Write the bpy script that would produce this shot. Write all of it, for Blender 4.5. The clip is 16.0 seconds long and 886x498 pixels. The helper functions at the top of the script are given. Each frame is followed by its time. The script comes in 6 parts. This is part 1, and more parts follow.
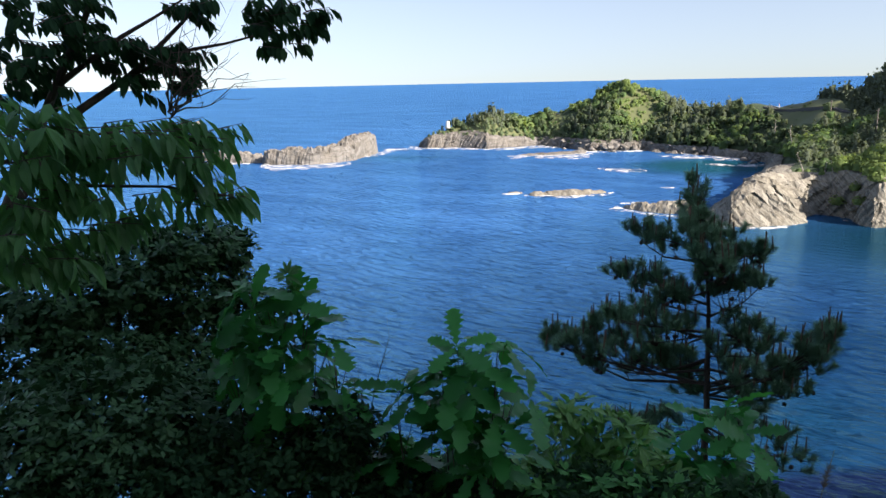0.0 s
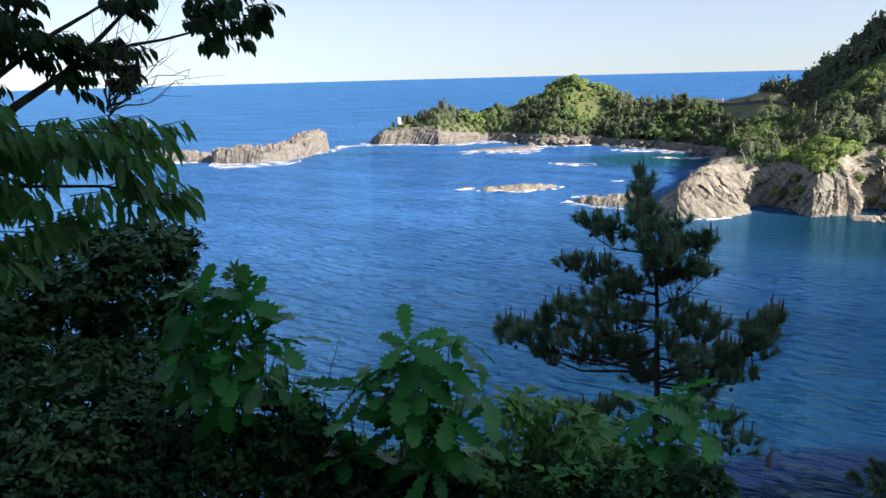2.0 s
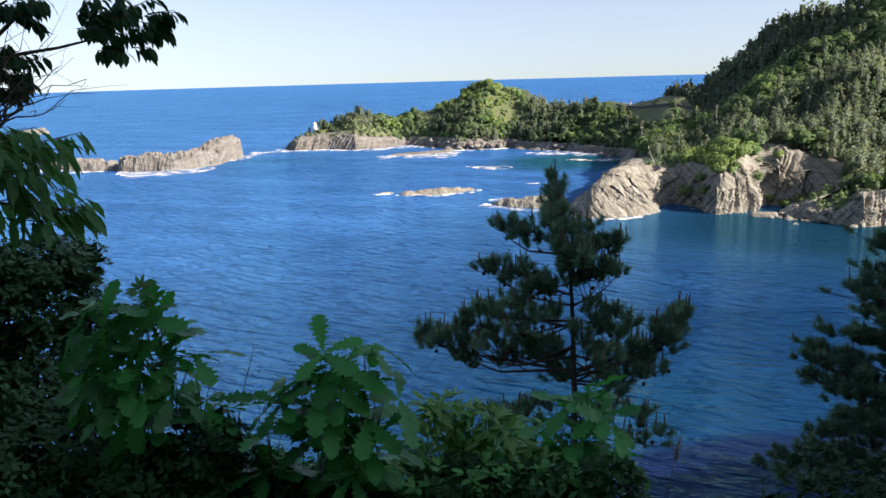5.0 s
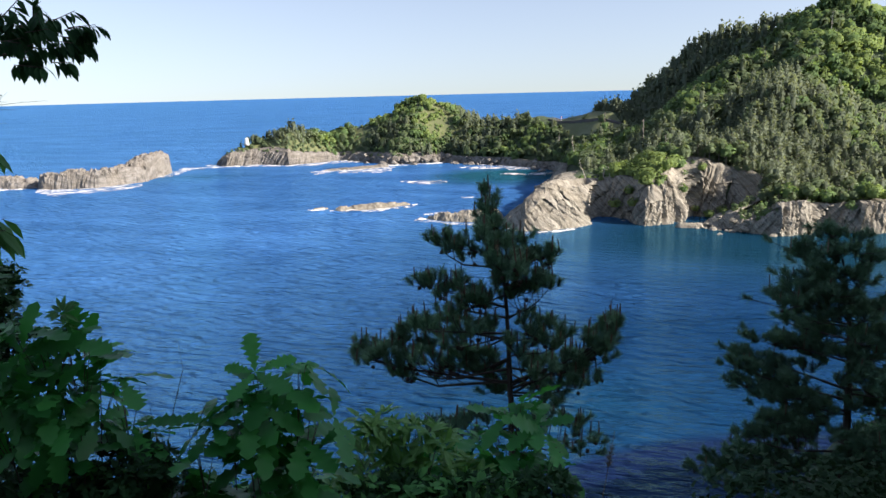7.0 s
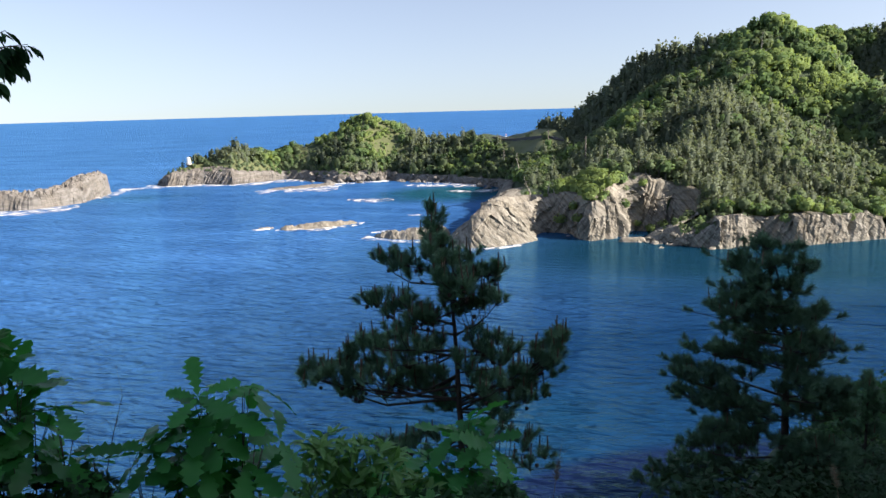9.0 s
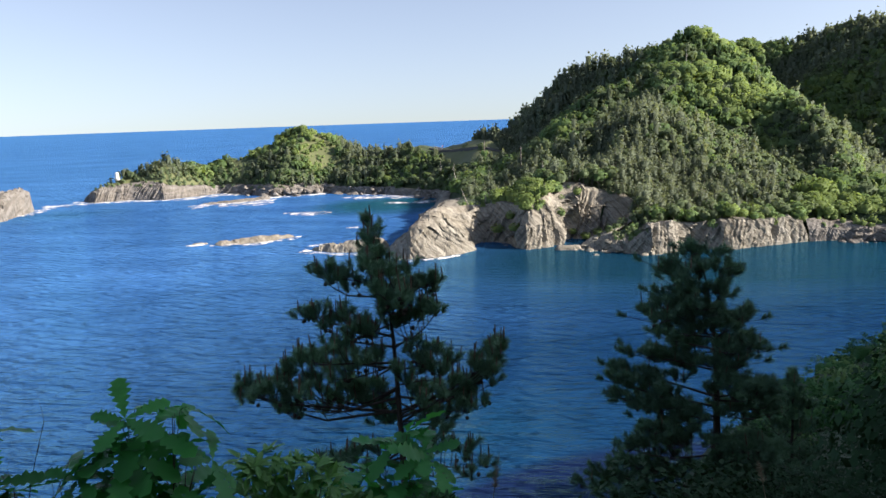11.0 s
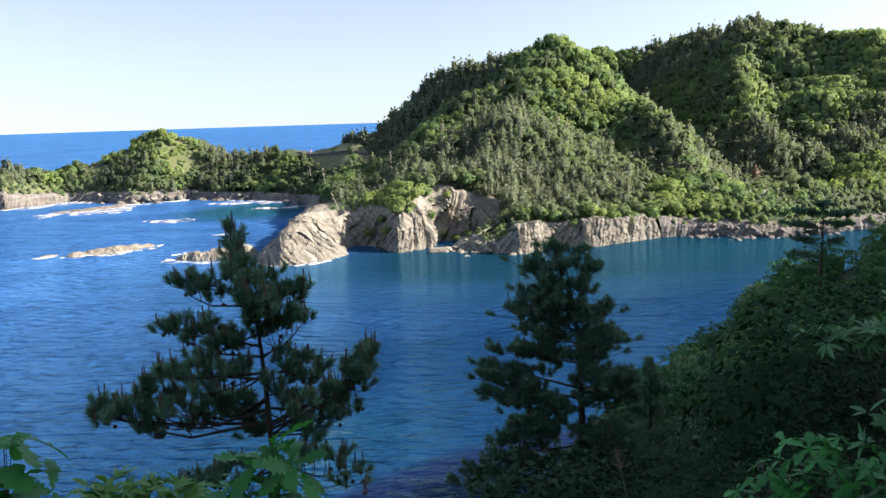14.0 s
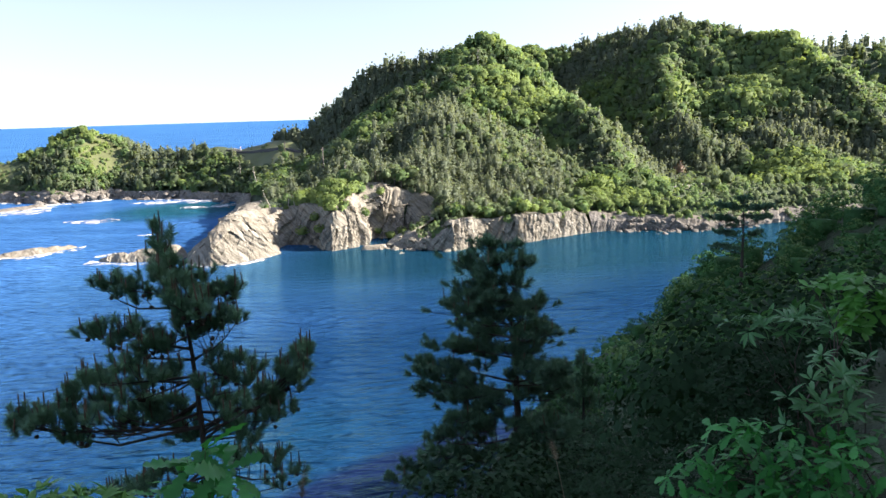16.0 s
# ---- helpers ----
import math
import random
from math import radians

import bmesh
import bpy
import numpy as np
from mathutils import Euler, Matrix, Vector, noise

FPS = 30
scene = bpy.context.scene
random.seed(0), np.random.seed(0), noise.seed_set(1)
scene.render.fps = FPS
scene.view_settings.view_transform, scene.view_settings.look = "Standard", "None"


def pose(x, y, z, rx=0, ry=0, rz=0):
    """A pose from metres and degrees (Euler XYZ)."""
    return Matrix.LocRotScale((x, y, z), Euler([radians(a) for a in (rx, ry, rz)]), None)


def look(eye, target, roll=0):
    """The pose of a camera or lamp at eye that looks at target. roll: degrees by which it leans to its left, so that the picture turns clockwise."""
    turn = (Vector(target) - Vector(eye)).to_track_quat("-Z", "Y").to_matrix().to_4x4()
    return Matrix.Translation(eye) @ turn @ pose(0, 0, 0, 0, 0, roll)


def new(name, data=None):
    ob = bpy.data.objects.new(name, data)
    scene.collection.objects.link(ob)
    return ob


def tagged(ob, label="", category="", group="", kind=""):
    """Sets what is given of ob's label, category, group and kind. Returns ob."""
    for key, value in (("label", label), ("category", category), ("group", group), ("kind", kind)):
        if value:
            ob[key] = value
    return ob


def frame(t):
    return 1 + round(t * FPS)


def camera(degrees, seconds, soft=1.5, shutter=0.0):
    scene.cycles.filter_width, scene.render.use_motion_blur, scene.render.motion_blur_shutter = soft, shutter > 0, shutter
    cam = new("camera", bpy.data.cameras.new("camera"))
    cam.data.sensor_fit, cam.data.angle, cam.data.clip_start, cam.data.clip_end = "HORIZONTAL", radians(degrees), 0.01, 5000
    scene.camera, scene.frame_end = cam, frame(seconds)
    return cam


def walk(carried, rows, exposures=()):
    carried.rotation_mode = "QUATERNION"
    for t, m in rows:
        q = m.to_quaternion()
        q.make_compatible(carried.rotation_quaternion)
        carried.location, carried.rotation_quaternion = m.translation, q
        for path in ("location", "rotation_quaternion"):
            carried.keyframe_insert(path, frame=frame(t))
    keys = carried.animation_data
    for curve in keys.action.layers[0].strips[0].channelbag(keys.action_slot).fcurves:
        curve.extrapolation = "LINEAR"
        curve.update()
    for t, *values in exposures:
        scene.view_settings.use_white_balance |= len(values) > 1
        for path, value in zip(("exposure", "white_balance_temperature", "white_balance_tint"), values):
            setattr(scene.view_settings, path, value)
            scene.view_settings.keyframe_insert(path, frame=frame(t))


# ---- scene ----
cam = camera(61.7, 16.0)
PATH = [
    (0, (0.0, 0.0, 35.0), (-0.009, 1.949, 34.552), -1.2),
    (0.5, (0.008, 0.001, 34.998), (0.029, 1.95, 34.546), -1.3),
    (1, (0.017, 0.001, 34.995), (0.07, 1.948, 34.54), -1.4),
    (1.5, (0.022, -0.001, 34.994), (0.106, 1.944, 34.536), -1.4),
    (2, (0.025, -0.003, 34.995), (0.14, 1.94, 34.534), -1.5),
    (2.5, (0.027, -0.005, 34.996), (0.174, 1.936, 34.535), -1.5),
    (3, (0.032, -0.007, 35.0), (0.208, 1.931, 34.538), -1.4),
    (3.5, (0.04, -0.01, 35.005), (0.249, 1.924, 34.541), -1.5),
    (4, (0.05, -0.014, 35.01), (0.294, 1.916, 34.548), -1.6),
    (6.5, (0.074, -0.042, 35.024), (0.536, 1.855, 34.591), -1.4),
    (7, (0.077, -0.048, 35.025), (0.576, 1.842, 34.604), -1.4),
    (7.5, (0.077, -0.054, 35.026), (0.61, 1.831, 34.619), -1.4),
    (8, (0.079, -0.06, 35.029), (0.647, 1.816, 34.633), -1.4),
    (10.5, (0.105, -0.096, 35.037), (0.854, 1.723, 34.68), -1.8),
    (11, (0.115, -0.1, 35.035), (0.908, 1.702, 34.682), -1.9),
    (11.5, (0.133, -0.1, 35.032), (0.976, 1.679, 34.681), -2.0),
    (12, (0.153, -0.096, 35.03), (1.051, 1.657, 34.682), -1.9),
    (12.5, (0.174, -0.093, 35.029), (1.124, 1.632, 34.681), -1.9),
    (13, (0.193, -0.093, 35.026), (1.195, 1.602, 34.676), -1.9),
    (13.5, (0.194, -0.09, 35.024), (1.244, 1.575, 34.672), -1.8),
    (14, (0.194, -0.088, 35.026), (1.287, 1.548, 34.672), -1.7),
    (14.5, (0.192, -0.086, 35.028), (1.326, 1.523, 34.672), -1.6),
    (15, (0.191, -0.085, 35.029), (1.364, 1.495, 34.669), -1.6),
    (15.5, (0.192, -0.085, 35.028), (1.396, 1.47, 34.666), -1.6),
    (16, (0.193, -0.086, 35.027), (1.427, 1.445, 34.66), -1.6),
]
walk(cam, [(t, look(eye, target, roll)) for t, eye, target, roll in PATH],
     [(0, 1.1, 6550, 17), (7, 1.06, 6550, 17), (11, 1.05, 6550, 17), (13, 1.19, 6580, 17), (16, 1.63, 6620, 17)])

# ---- sky and sun ----
SUN_AZ, SUN_EL = 124.0, 31.0          # degrees clockwise from ahead (+y), degrees above the horizon
world = bpy.data.worlds.new("sky")
scene.world = world
world.use_nodes = True
wn, wl = world.node_tree.nodes, world.node_tree.links
sky = wn.new("ShaderNodeTexSky")
sky.sky_type, sky.sun_disc = "NISHITA", False
sky.sun_elevation, sky.sun_rotation = radians(SUN_EL), radians(SUN_AZ)
sky.altitude, sky.air_density, sky.dust_density, sky.ozone_density = 0, 1.0, 1.2, 2.4
# the sky goes on a little below the level of the eye, as the sea's edge lies under it
wc = wn.new("ShaderNodeTexCoord")
wa = wn.new("ShaderNodeVectorMath")
wa.operation, wa.inputs[1].default_value = "ADD", (0, 0, 0.07)
wl.new(wc.outputs["Generated"], wa.inputs[0])
wl.new(wa.outputs[0], sky.inputs["Vector"])
haze = wn.new("ShaderNodeHueSaturation")
haze.inputs["Saturation"].default_value, haze.inputs["Value"].default_value = 0.76, 0.90
wl.new(sky.outputs["Color"], haze.inputs["Color"])
wl.new(haze.outputs["Color"], wn["Background"].inputs["Color"])
wn["Background"].inputs["Strength"].default_value = 0.104

sun = new("sun", bpy.data.lights.new("sun", "SUN"))
sun.data.energy, sun.data.angle, sun.data.color = 5.6, radians(0.53), (1.0, 0.93, 0.80)
sun_way = Vector((math.sin(radians(SUN_AZ)) * math.cos(radians(SUN_EL)), math.cos(radians(SUN_AZ)) * math.cos(radians(SUN_EL)), math.sin(radians(SUN_EL))))
sun.matrix_world = look(sun_way * 200, (0, 0, 0))

# ---- materials ----
def nodes_of(name):
    m = bpy.data.materials.new(name)
    m.use_nodes = True
    n, l = m.node_tree.nodes, m.node_tree.links
    return m, n, l, n["Principled BSDF"]


def noise_node(n, l, scale, detail=4.0, rough=0.55, stretch=None, turn=None, coords="Object"):
    """A noise texture in the object's own metres, with an optional stretch and turn. Returns its value socket."""
    tc = n.new("ShaderNodeTexCoord")
    tex = n.new("ShaderNodeTexNoise")
    tex.inputs["Scale"].default_value, tex.inputs["Detail"].default_value, tex.inputs["Roughness"].default_value = scale, detail, rough
    if stretch or turn:
        mp = n.new("ShaderNodeMapping")
        mp.vector_type = "TEXTURE"
        if turn:
            mp.inputs["Rotation"].default_value = [radians(a) for a in turn]
        if stretch:
            mp.inputs["Scale"].default_value = [1 / k for k in stretch]
        l.new(tc.outputs[coords], mp.inputs["Vector"])
        l.new(mp.outputs["Vector"], tex.inputs["Vector"])
    else:
        l.new(tc.outputs[coords], tex.inputs["Vector"])
    return tex.outputs["Fac"]


def ramp(n, l, value, stops):
    r = n.new("ShaderNodeValToRGB")
    while len(r.color_ramp.elements) < len(stops):
        r.color_ramp.elements.new(0.5)
    for e, (p, c) in zip(r.color_ramp.elements, stops):
        e.position, e.color = p, (*c, 1) if len(c) == 3 else (c[0], c[0], c[0], 1)
    l.new(value, r.inputs["Fac"])
    return r.outputs["Color"]


def mix(n, l, fac, a, b, kind="MIX"):
    m = n.new("ShaderNodeMix")
    m.data_type, m.blend_type = "RGBA", kind
    for socket, v in ((m.inputs[0], fac), (m.inputs[6], a), (m.inputs[7], b)):
        if isinstance(v, (int, float)):
            socket.default_value = v
        elif isinstance(v, tuple):
            socket.default_value = (*v, 1)
        else:
            l.new(v, socket)
    return m.outputs[2]


def math_node(n, l, op, a, b):
    m = n.new("ShaderNodeMath")
    m.operation = op
    for socket, v in ((m.inputs[0], a), (m.inputs[1], b)):
        if isinstance(v, (int, float)):
            socket.default_value = v
        else:
            l.new(v, socket)
    return m.outputs[0]


def bump(n, l, height, strength, distance, bsdf, chain=None):
    b = n.new("ShaderNodeBump")
    b.inputs["Strength"].default_value, b.inputs["Distance"].default_value = strength, distance
    l.new(height, b.inputs["Height"])
    if chain:
        l.new(chain, b.inputs["Normal"])
    if bsdf:
        l.new(b.outputs["Normal"], bsdf.inputs["Normal"])
    return b.outputs["Normal"]


def foliage(name, dark, light, translucent=0.25, rough=0.6, island=True, patch=0.08, gloss=0.3, single=0.2):
    """Leaves: colour varies from leaf to leaf and, slowly, from place to place; some light shines through."""
    m, n, l, p = nodes_of(name)
    if island:
        r = n.new("ShaderNodeNewGeometry").outputs["Random Per Island"]
    else:
        r = n.new("ShaderNodeObjectInfo").outputs["Random"]
    wide = n.new("ShaderNodeTexNoise")
    wide.inputs["Scale"].default_value, wide.inputs["Detail"].default_value = patch, 2.0
    l.new(n.new("ShaderNodeNewGeometry").outputs["Position"], wide.inputs["Vector"])
    wide = wide.outputs["Fac"]
    crowns = n.new("ShaderNodeTexNoise")
    crowns.inputs["Scale"].default_value, crowns.inputs["Detail"].default_value = patch * 3.2, 1.0
    l.new(n.new("ShaderNodeNewGeometry").outputs["Position"], crowns.inputs["Vector"])
    f = math_node(n, l, "ADD", math_node(n, l, "MULTIPLY", r, single), math_node(n, l, "MULTIPLY", wide, 0.5))
    f = math_node(n, l, "ADD", f, math_node(n, l, "MULTIPLY", crowns.outputs["Fac"], 0.6 - single))
    c = ramp(n, l, f, [(0.15, dark), (0.85, light)])
    l.new(c, p.inputs["Base Color"])
    p.inputs["Roughness"].default_value = rough
    p.inputs["Specular IOR Level"].default_value = gloss
    t = n.new("ShaderNodeBsdfTranslucent")
    l.new(mix(n, l, 1.0, c, (1.0, 0.97, 0.6), "MULTIPLY"), t.inputs["Color"])
    s = n.new("ShaderNodeMixShader")
    s.inputs[0].default_value = translucent
    l.new(p.outputs[0], s.inputs[1])
    l.new(t.outputs[0], s.inputs[2])
    l.new(s.outputs[0], n["Material Output"].inputs["Surface"])
    return m


def rock_material(name, tones, strata=(12, 42, -20), scale=0.35):
    m, n, l, p = nodes_of(name)
    layers = noise_node(n, l, scale, 5.0, 0.6, (0.35, 0.35, 3.2), strata)
    patches = noise_node(n, l, 0.11, 3.0)
    grain = noise_node(n, l, 2.6, 6.0, 0.65)
    c = ramp(n, l, layers, [(0.28, tones[0]), (0.45, tones[1]), (0.62, tones[2]), (0.8, tones[1])])
    c = mix(n, l, ramp(n, l, patches, [(0.38, (0,)), (0.66, (1,))]), c, mix(n, l, 0.55, c, tones[3]))
    c = mix(n, l, 0.4, c, ramp(n, l, grain, [(0.25, (0.45,)), (0.7, (1.2,))]), "MULTIPLY")
    # thin dark seams along the beds
    seams = noise_node(n, l, 0.9, 4.0, 0.7, (0.3, 0.3, 3.0), strata)
    c = mix(n, l, ramp(n, l, seams, [(0.46, (0,)), (0.5, (0.75,)), (0.54, (0,))]), c, (0.05, 0.043, 0.035))
    l.new(c, p.inputs["Base Color"])
    p.inputs["Roughness"].default_value = 0.9
    p.inputs["Specular IOR Level"].default_value = 0.2
    first = bump(n, l, layers, 0.6, 0.5, None)
    bump(n, l, grain, 0.6, 0.14, p, first)
    return m


def plain(name, tone, rough=0.6, metal=0.0, vary=0.25, scale=9.0):
    m, n, l, p = nodes_of(name)
    g = noise_node(n, l, scale, 5.0)
    l.new(mix(n, l, ramp(n, l, g, [(0.3, (0,)), (0.7, (1,))]), tuple(c * (1 - vary) for c in tone), tone), p.inputs["Base Color"])
    p.inputs["Roughness"].default_value, p.inputs["Metallic"].default_value = rough, metal
    bump(n, l, g, 0.4, 0.01, p)
    return m


def bark(name, a, b):
    m, n, l, p = nodes_of(name)
    g = noise_node(n, l, 14.0, 5.0, 0.65, (1, 1, 0.3))
    l.new(ramp(n, l, g, [(0.3, a), (0.7, b)]), p.inputs["Base Color"])
    p.inputs["Roughness"].default_value = 0.95
    bump(n, l, g, 0.9, 0.02, p)
    return m


def water_material():
    m, n, l, p = nodes_of("sea_water")
    tc = n.new("ShaderNodeTexCoord")
    # shallow places show the bottom: a round patch each, with a soft and uneven edge
    shallow = None
    edge = noise_node(n, l, 0.05, 3.0)
    for x, y, rx, ry in ((104, 285, 42, 38), (160, 112, 60, 28), (34, 70, 40, 20), (-20, 340, 40, 30)):
        mp = n.new("ShaderNodeMapping")
        mp.vector_type = "TEXTURE"
        mp.inputs["Location"].default_value, mp.inputs["Scale"].default_value = (x, y, 0), (rx, ry, 40)
        l.new(tc.outputs["Object"], mp.inputs["Vector"])
        g = n.new("ShaderNodeTexGradient")
        g.gradient_type = "SPHERICAL"
        l.new(mp.outputs["Vector"], g.inputs["Vector"])
        v = math_node(n, l, "MULTIPLY", g.outputs["Fac"], {38: 1.2, 28: 0.15, 20: 0.2, 30: 0.3}[ry])
        shallow = v if shallow is None else math_node(n, l, "MAXIMUM", shallow, v)
    shallow = ramp(n, l, math_node(n, l, "MULTIPLY", shallow, math_node(n, l, "ADD", edge, 0.6)), [(0.05, (0,)), (0.75, (1,))])
    wide = noise_node(n, l, 0.006, 4.0, 0.6, (1, 2.5, 1), (0, 0, 12))
    deep = ramp(n, l, wide, [(0.3, (0.024, 0.097, 0.27)), (0.7, (0.036, 0.127, 0.345))])
    # paler streaks: the waves' broken sky reflection put into the colour
    sheen_streaks = noise_node(n, l, 0.035, 5.0, 0.65, (0.4, 1.5, 1), (0, 0, -34))
    deep = mix(n, l, ramp(n, l, sheen_streaks, [(0.35, (0,)), (0.68, (1,))]), deep, mix(n, l, 1.0, deep, (1.7, 1.55, 1.45), "MULTIPLY"))
    mp = n.new("ShaderNodeMapping")                       # the near water, darkened in its colour where it reflects less sky
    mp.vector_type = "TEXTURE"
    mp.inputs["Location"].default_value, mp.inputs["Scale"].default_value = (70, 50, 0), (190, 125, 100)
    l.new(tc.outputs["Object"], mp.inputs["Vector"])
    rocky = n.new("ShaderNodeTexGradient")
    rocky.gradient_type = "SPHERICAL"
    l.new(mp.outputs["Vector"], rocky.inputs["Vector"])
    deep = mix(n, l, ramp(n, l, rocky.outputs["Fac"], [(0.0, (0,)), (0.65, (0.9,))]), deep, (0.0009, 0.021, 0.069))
    lee = n.new("ShaderNodeMapping")                      # the sheltered water under the far cliffs; dark reflected hills are put into its colour
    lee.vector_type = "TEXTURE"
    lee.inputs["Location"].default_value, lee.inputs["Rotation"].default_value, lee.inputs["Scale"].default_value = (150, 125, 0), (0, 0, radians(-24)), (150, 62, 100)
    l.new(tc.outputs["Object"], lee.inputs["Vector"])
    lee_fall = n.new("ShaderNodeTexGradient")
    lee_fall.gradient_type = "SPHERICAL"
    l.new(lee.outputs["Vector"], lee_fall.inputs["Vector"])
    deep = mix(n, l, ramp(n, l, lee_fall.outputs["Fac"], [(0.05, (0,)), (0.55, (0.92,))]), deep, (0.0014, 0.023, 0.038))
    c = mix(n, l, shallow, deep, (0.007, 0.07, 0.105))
    mp = n.new("ShaderNodeMapping")                       # the near hill's shadow on the water, painted into its colour
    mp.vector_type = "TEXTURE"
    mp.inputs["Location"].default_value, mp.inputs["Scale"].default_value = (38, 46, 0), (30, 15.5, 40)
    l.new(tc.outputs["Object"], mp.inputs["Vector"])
    hill_shadow = n.new("ShaderNodeTexGradient")
    hill_shadow.gradient_type = "SPHERICAL"
    l.new(mp.outputs["Vector"], hill_shadow.inputs["Vector"])
    c = mix(n, l, ramp(n, l, math_node(n, l, "MULTIPLY", hill_shadow.outputs["Fac"], math_node(n, l, "ADD", edge, 0.5)), [(0.0, (0,)), (0.14, (0.92,))]), c, (0.006, 0.012, 0.048))
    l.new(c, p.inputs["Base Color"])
    p.inputs["Roughness"].default_value = 0.5
    p.inputs["Specular IOR Level"].default_value = 0.0
    swell = noise_node(n, l, 0.13, 3.0, 0.5, (0.45, 1.6, 1), (0, 0, -38))
    chop = noise_node(n, l, 0.5, 3.0, 0.6, (0.4, 1.6, 1), (0, 0, -30))
    ripple = noise_node(n, l, 1.3, 3.0, 0.6, (0.45, 1.5, 1), (0, 0, -26))
    still = math_node(n, l, "MAXIMUM", math_node(n, l, "MULTIPLY", rocky.outputs["Fac"], 0.45), math_node(n, l, "MULTIPLY", lee_fall.outputs["Fac"], 1.5))
    calm = ramp(n, l, still, [(0.15, (1,)), (0.6, (0.16,))])          # the water is smoother under the land
    swell, chop = math_node(n, l, "MULTIPLY", swell, calm), math_node(n, l, "MULTIPLY", chop, calm)
    ripple = math_node(n, l, "MULTIPLY", ripple, math_node(n, l, "ADD", math_node(n, l, "MULTIPLY", calm, 0.6), 0.4))
    a = bump(n, l, swell, 0.9, 2.6, None)
    b = bump(n, l, chop, 1.0, 1.5, None, a)
    wm = n.new("ShaderNodeMapping")                       # long parallel crests of the wind waves
    wm.vector_type = "TEXTURE"
    wm.inputs["Rotation"].default_value = (0, 0, radians(52))
    l.new(tc.outputs["Object"], wm.inputs["Vector"])
    crests = n.new("ShaderNodeTexWave")
    for key, value in (("Scale", 0.12), ("Distortion", 9.0), ("Detail", 3.0), ("Detail Scale", 0.6), ("Detail Roughness", 0.6)):
        crests.inputs[key].default_value = value
    l.new(wm.outputs["Vector"], crests.inputs["Vector"])
    b = bump(n, l, math_node(n, l, "MULTIPLY", crests.outputs["Fac"], calm), 0.9, 0.5, None, b)
    normal = bump(n, l, ripple, 0.9, 0.35, p, b)
    gloss = n.new("ShaderNodeBsdfGlossy")
    gloss.inputs["Roughness"].default_value = 0.09
    gloss.inputs["Color"].default_value = (0.33, 0.74, 1.0, 1)
    l.new(normal, gloss.inputs["Normal"])
    fresnel = n.new("ShaderNodeFresnel")
    fresnel.inputs["IOR"].default_value = 1.33
    l.new(normal, fresnel.inputs["Normal"])
    both = n.new("ShaderNodeMixShader")
    l.new(math_node(n, l, "MINIMUM", math_node(n, l, "MULTIPLY", fresnel.outputs[0], 1.15), 0.36), both.inputs[0])
    l.new(p.outputs[0], both.inputs[1])
    l.new(gloss.outputs[0], both.inputs[2])
    l.new(both.outputs[0], n["Material Output"].inputs["Surface"])
    return m


def foam_material():
    m, n, l, p = nodes_of("sea_foam")
    g = noise_node(n, l, 0.32, 7.0, 0.75, (0.6, 1.2, 1))
    p.inputs["Base Color"].default_value = (0.78, 0.8, 0.8, 1)
    p.inputs["Roughness"].default_value = 0.8
    l.new(ramp(n, l, g, [(0.46, (0,)), (0.6, (1,))]), p.inputs["Alpha"])
    return m


def ground_material():
    m, n, l, p = nodes_of("undergrowth")
    wide, fine = noise_node(n, l, 0.05, 4.0), noise_node(n, l, 1.4, 6.0, 0.7)
    c = ramp(n, l, fine, [(0.3, (0.022, 0.04, 0.018)), (0.7, (0.07, 0.105, 0.045))])
    c = mix(n, l, ramp(n, l, wide, [(0.4, (0,)), (0.65, (0.5,))]), c, (0.055, 0.068, 0.033))
    l.new(c, p.inputs["Base Color"])
    p.inputs["Roughness"].default_value = 0.95
    bump(n, l, fine, 1.0, 0.5, p)
    return m


ROCK_TAN = rock_material("tan_rock", ((0.095, 0.087, 0.071), (0.25, 0.234, 0.192), (0.34, 0.321, 0.272), (0.24, 0.212, 0.16)))
ROCK_GREY = rock_material("grey_rock", ((0.068, 0.063, 0.058), (0.17, 0.16, 0.145), (0.26, 0.247, 0.228), (0.185, 0.163, 0.13)), (10, 25, -40), 0.3)
WATER, FOAM, GROUND = water_material(), foam_material(), ground_material()
LEAF_PINE = foliage("far_pine_needles", (0.10, 0.135, 0.095), (0.225, 0.268, 0.185), 0.5, 0.7, True, 0.08, 0.15, 0.1)
LEAF_OLIVE = foliage("far_evergreen_leaves", (0.095, 0.14, 0.08), (0.21, 0.275, 0.145), 0.5, 0.7, True, 0.08, 0.15, 0.1)
LEAF_GREEN = foliage("far_green_leaves", (0.095, 0.16, 0.068), (0.207, 0.315, 0.132), 0.5, 0.7, True, 0.08, 0.15, 0.1)
LEAF_LIME = foliage("far_lime_leaves", (0.135, 0.205, 0.07), (0.283, 0.376, 0.14), 0.5, 0.7, True, 0.08, 0.15, 0.1)
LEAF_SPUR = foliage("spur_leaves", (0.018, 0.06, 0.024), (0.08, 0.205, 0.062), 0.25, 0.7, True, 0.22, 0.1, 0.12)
# sunlight put into a lighter leaf colour, for the tops of the cushions
LEAF_SPUR_LIT = foliage("spur_lit_leaves", (0.065, 0.16, 0.045), (0.18, 0.29, 0.085), 0.3)
# the near slope's deep shade, put into a very dark leaf colour
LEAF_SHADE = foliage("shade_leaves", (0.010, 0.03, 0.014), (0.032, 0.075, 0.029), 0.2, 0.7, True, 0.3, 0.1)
LEAF_BROWN = foliage("withered_needles", (0.13, 0.085, 0.06), (0.24, 0.16, 0.115), 0.2)
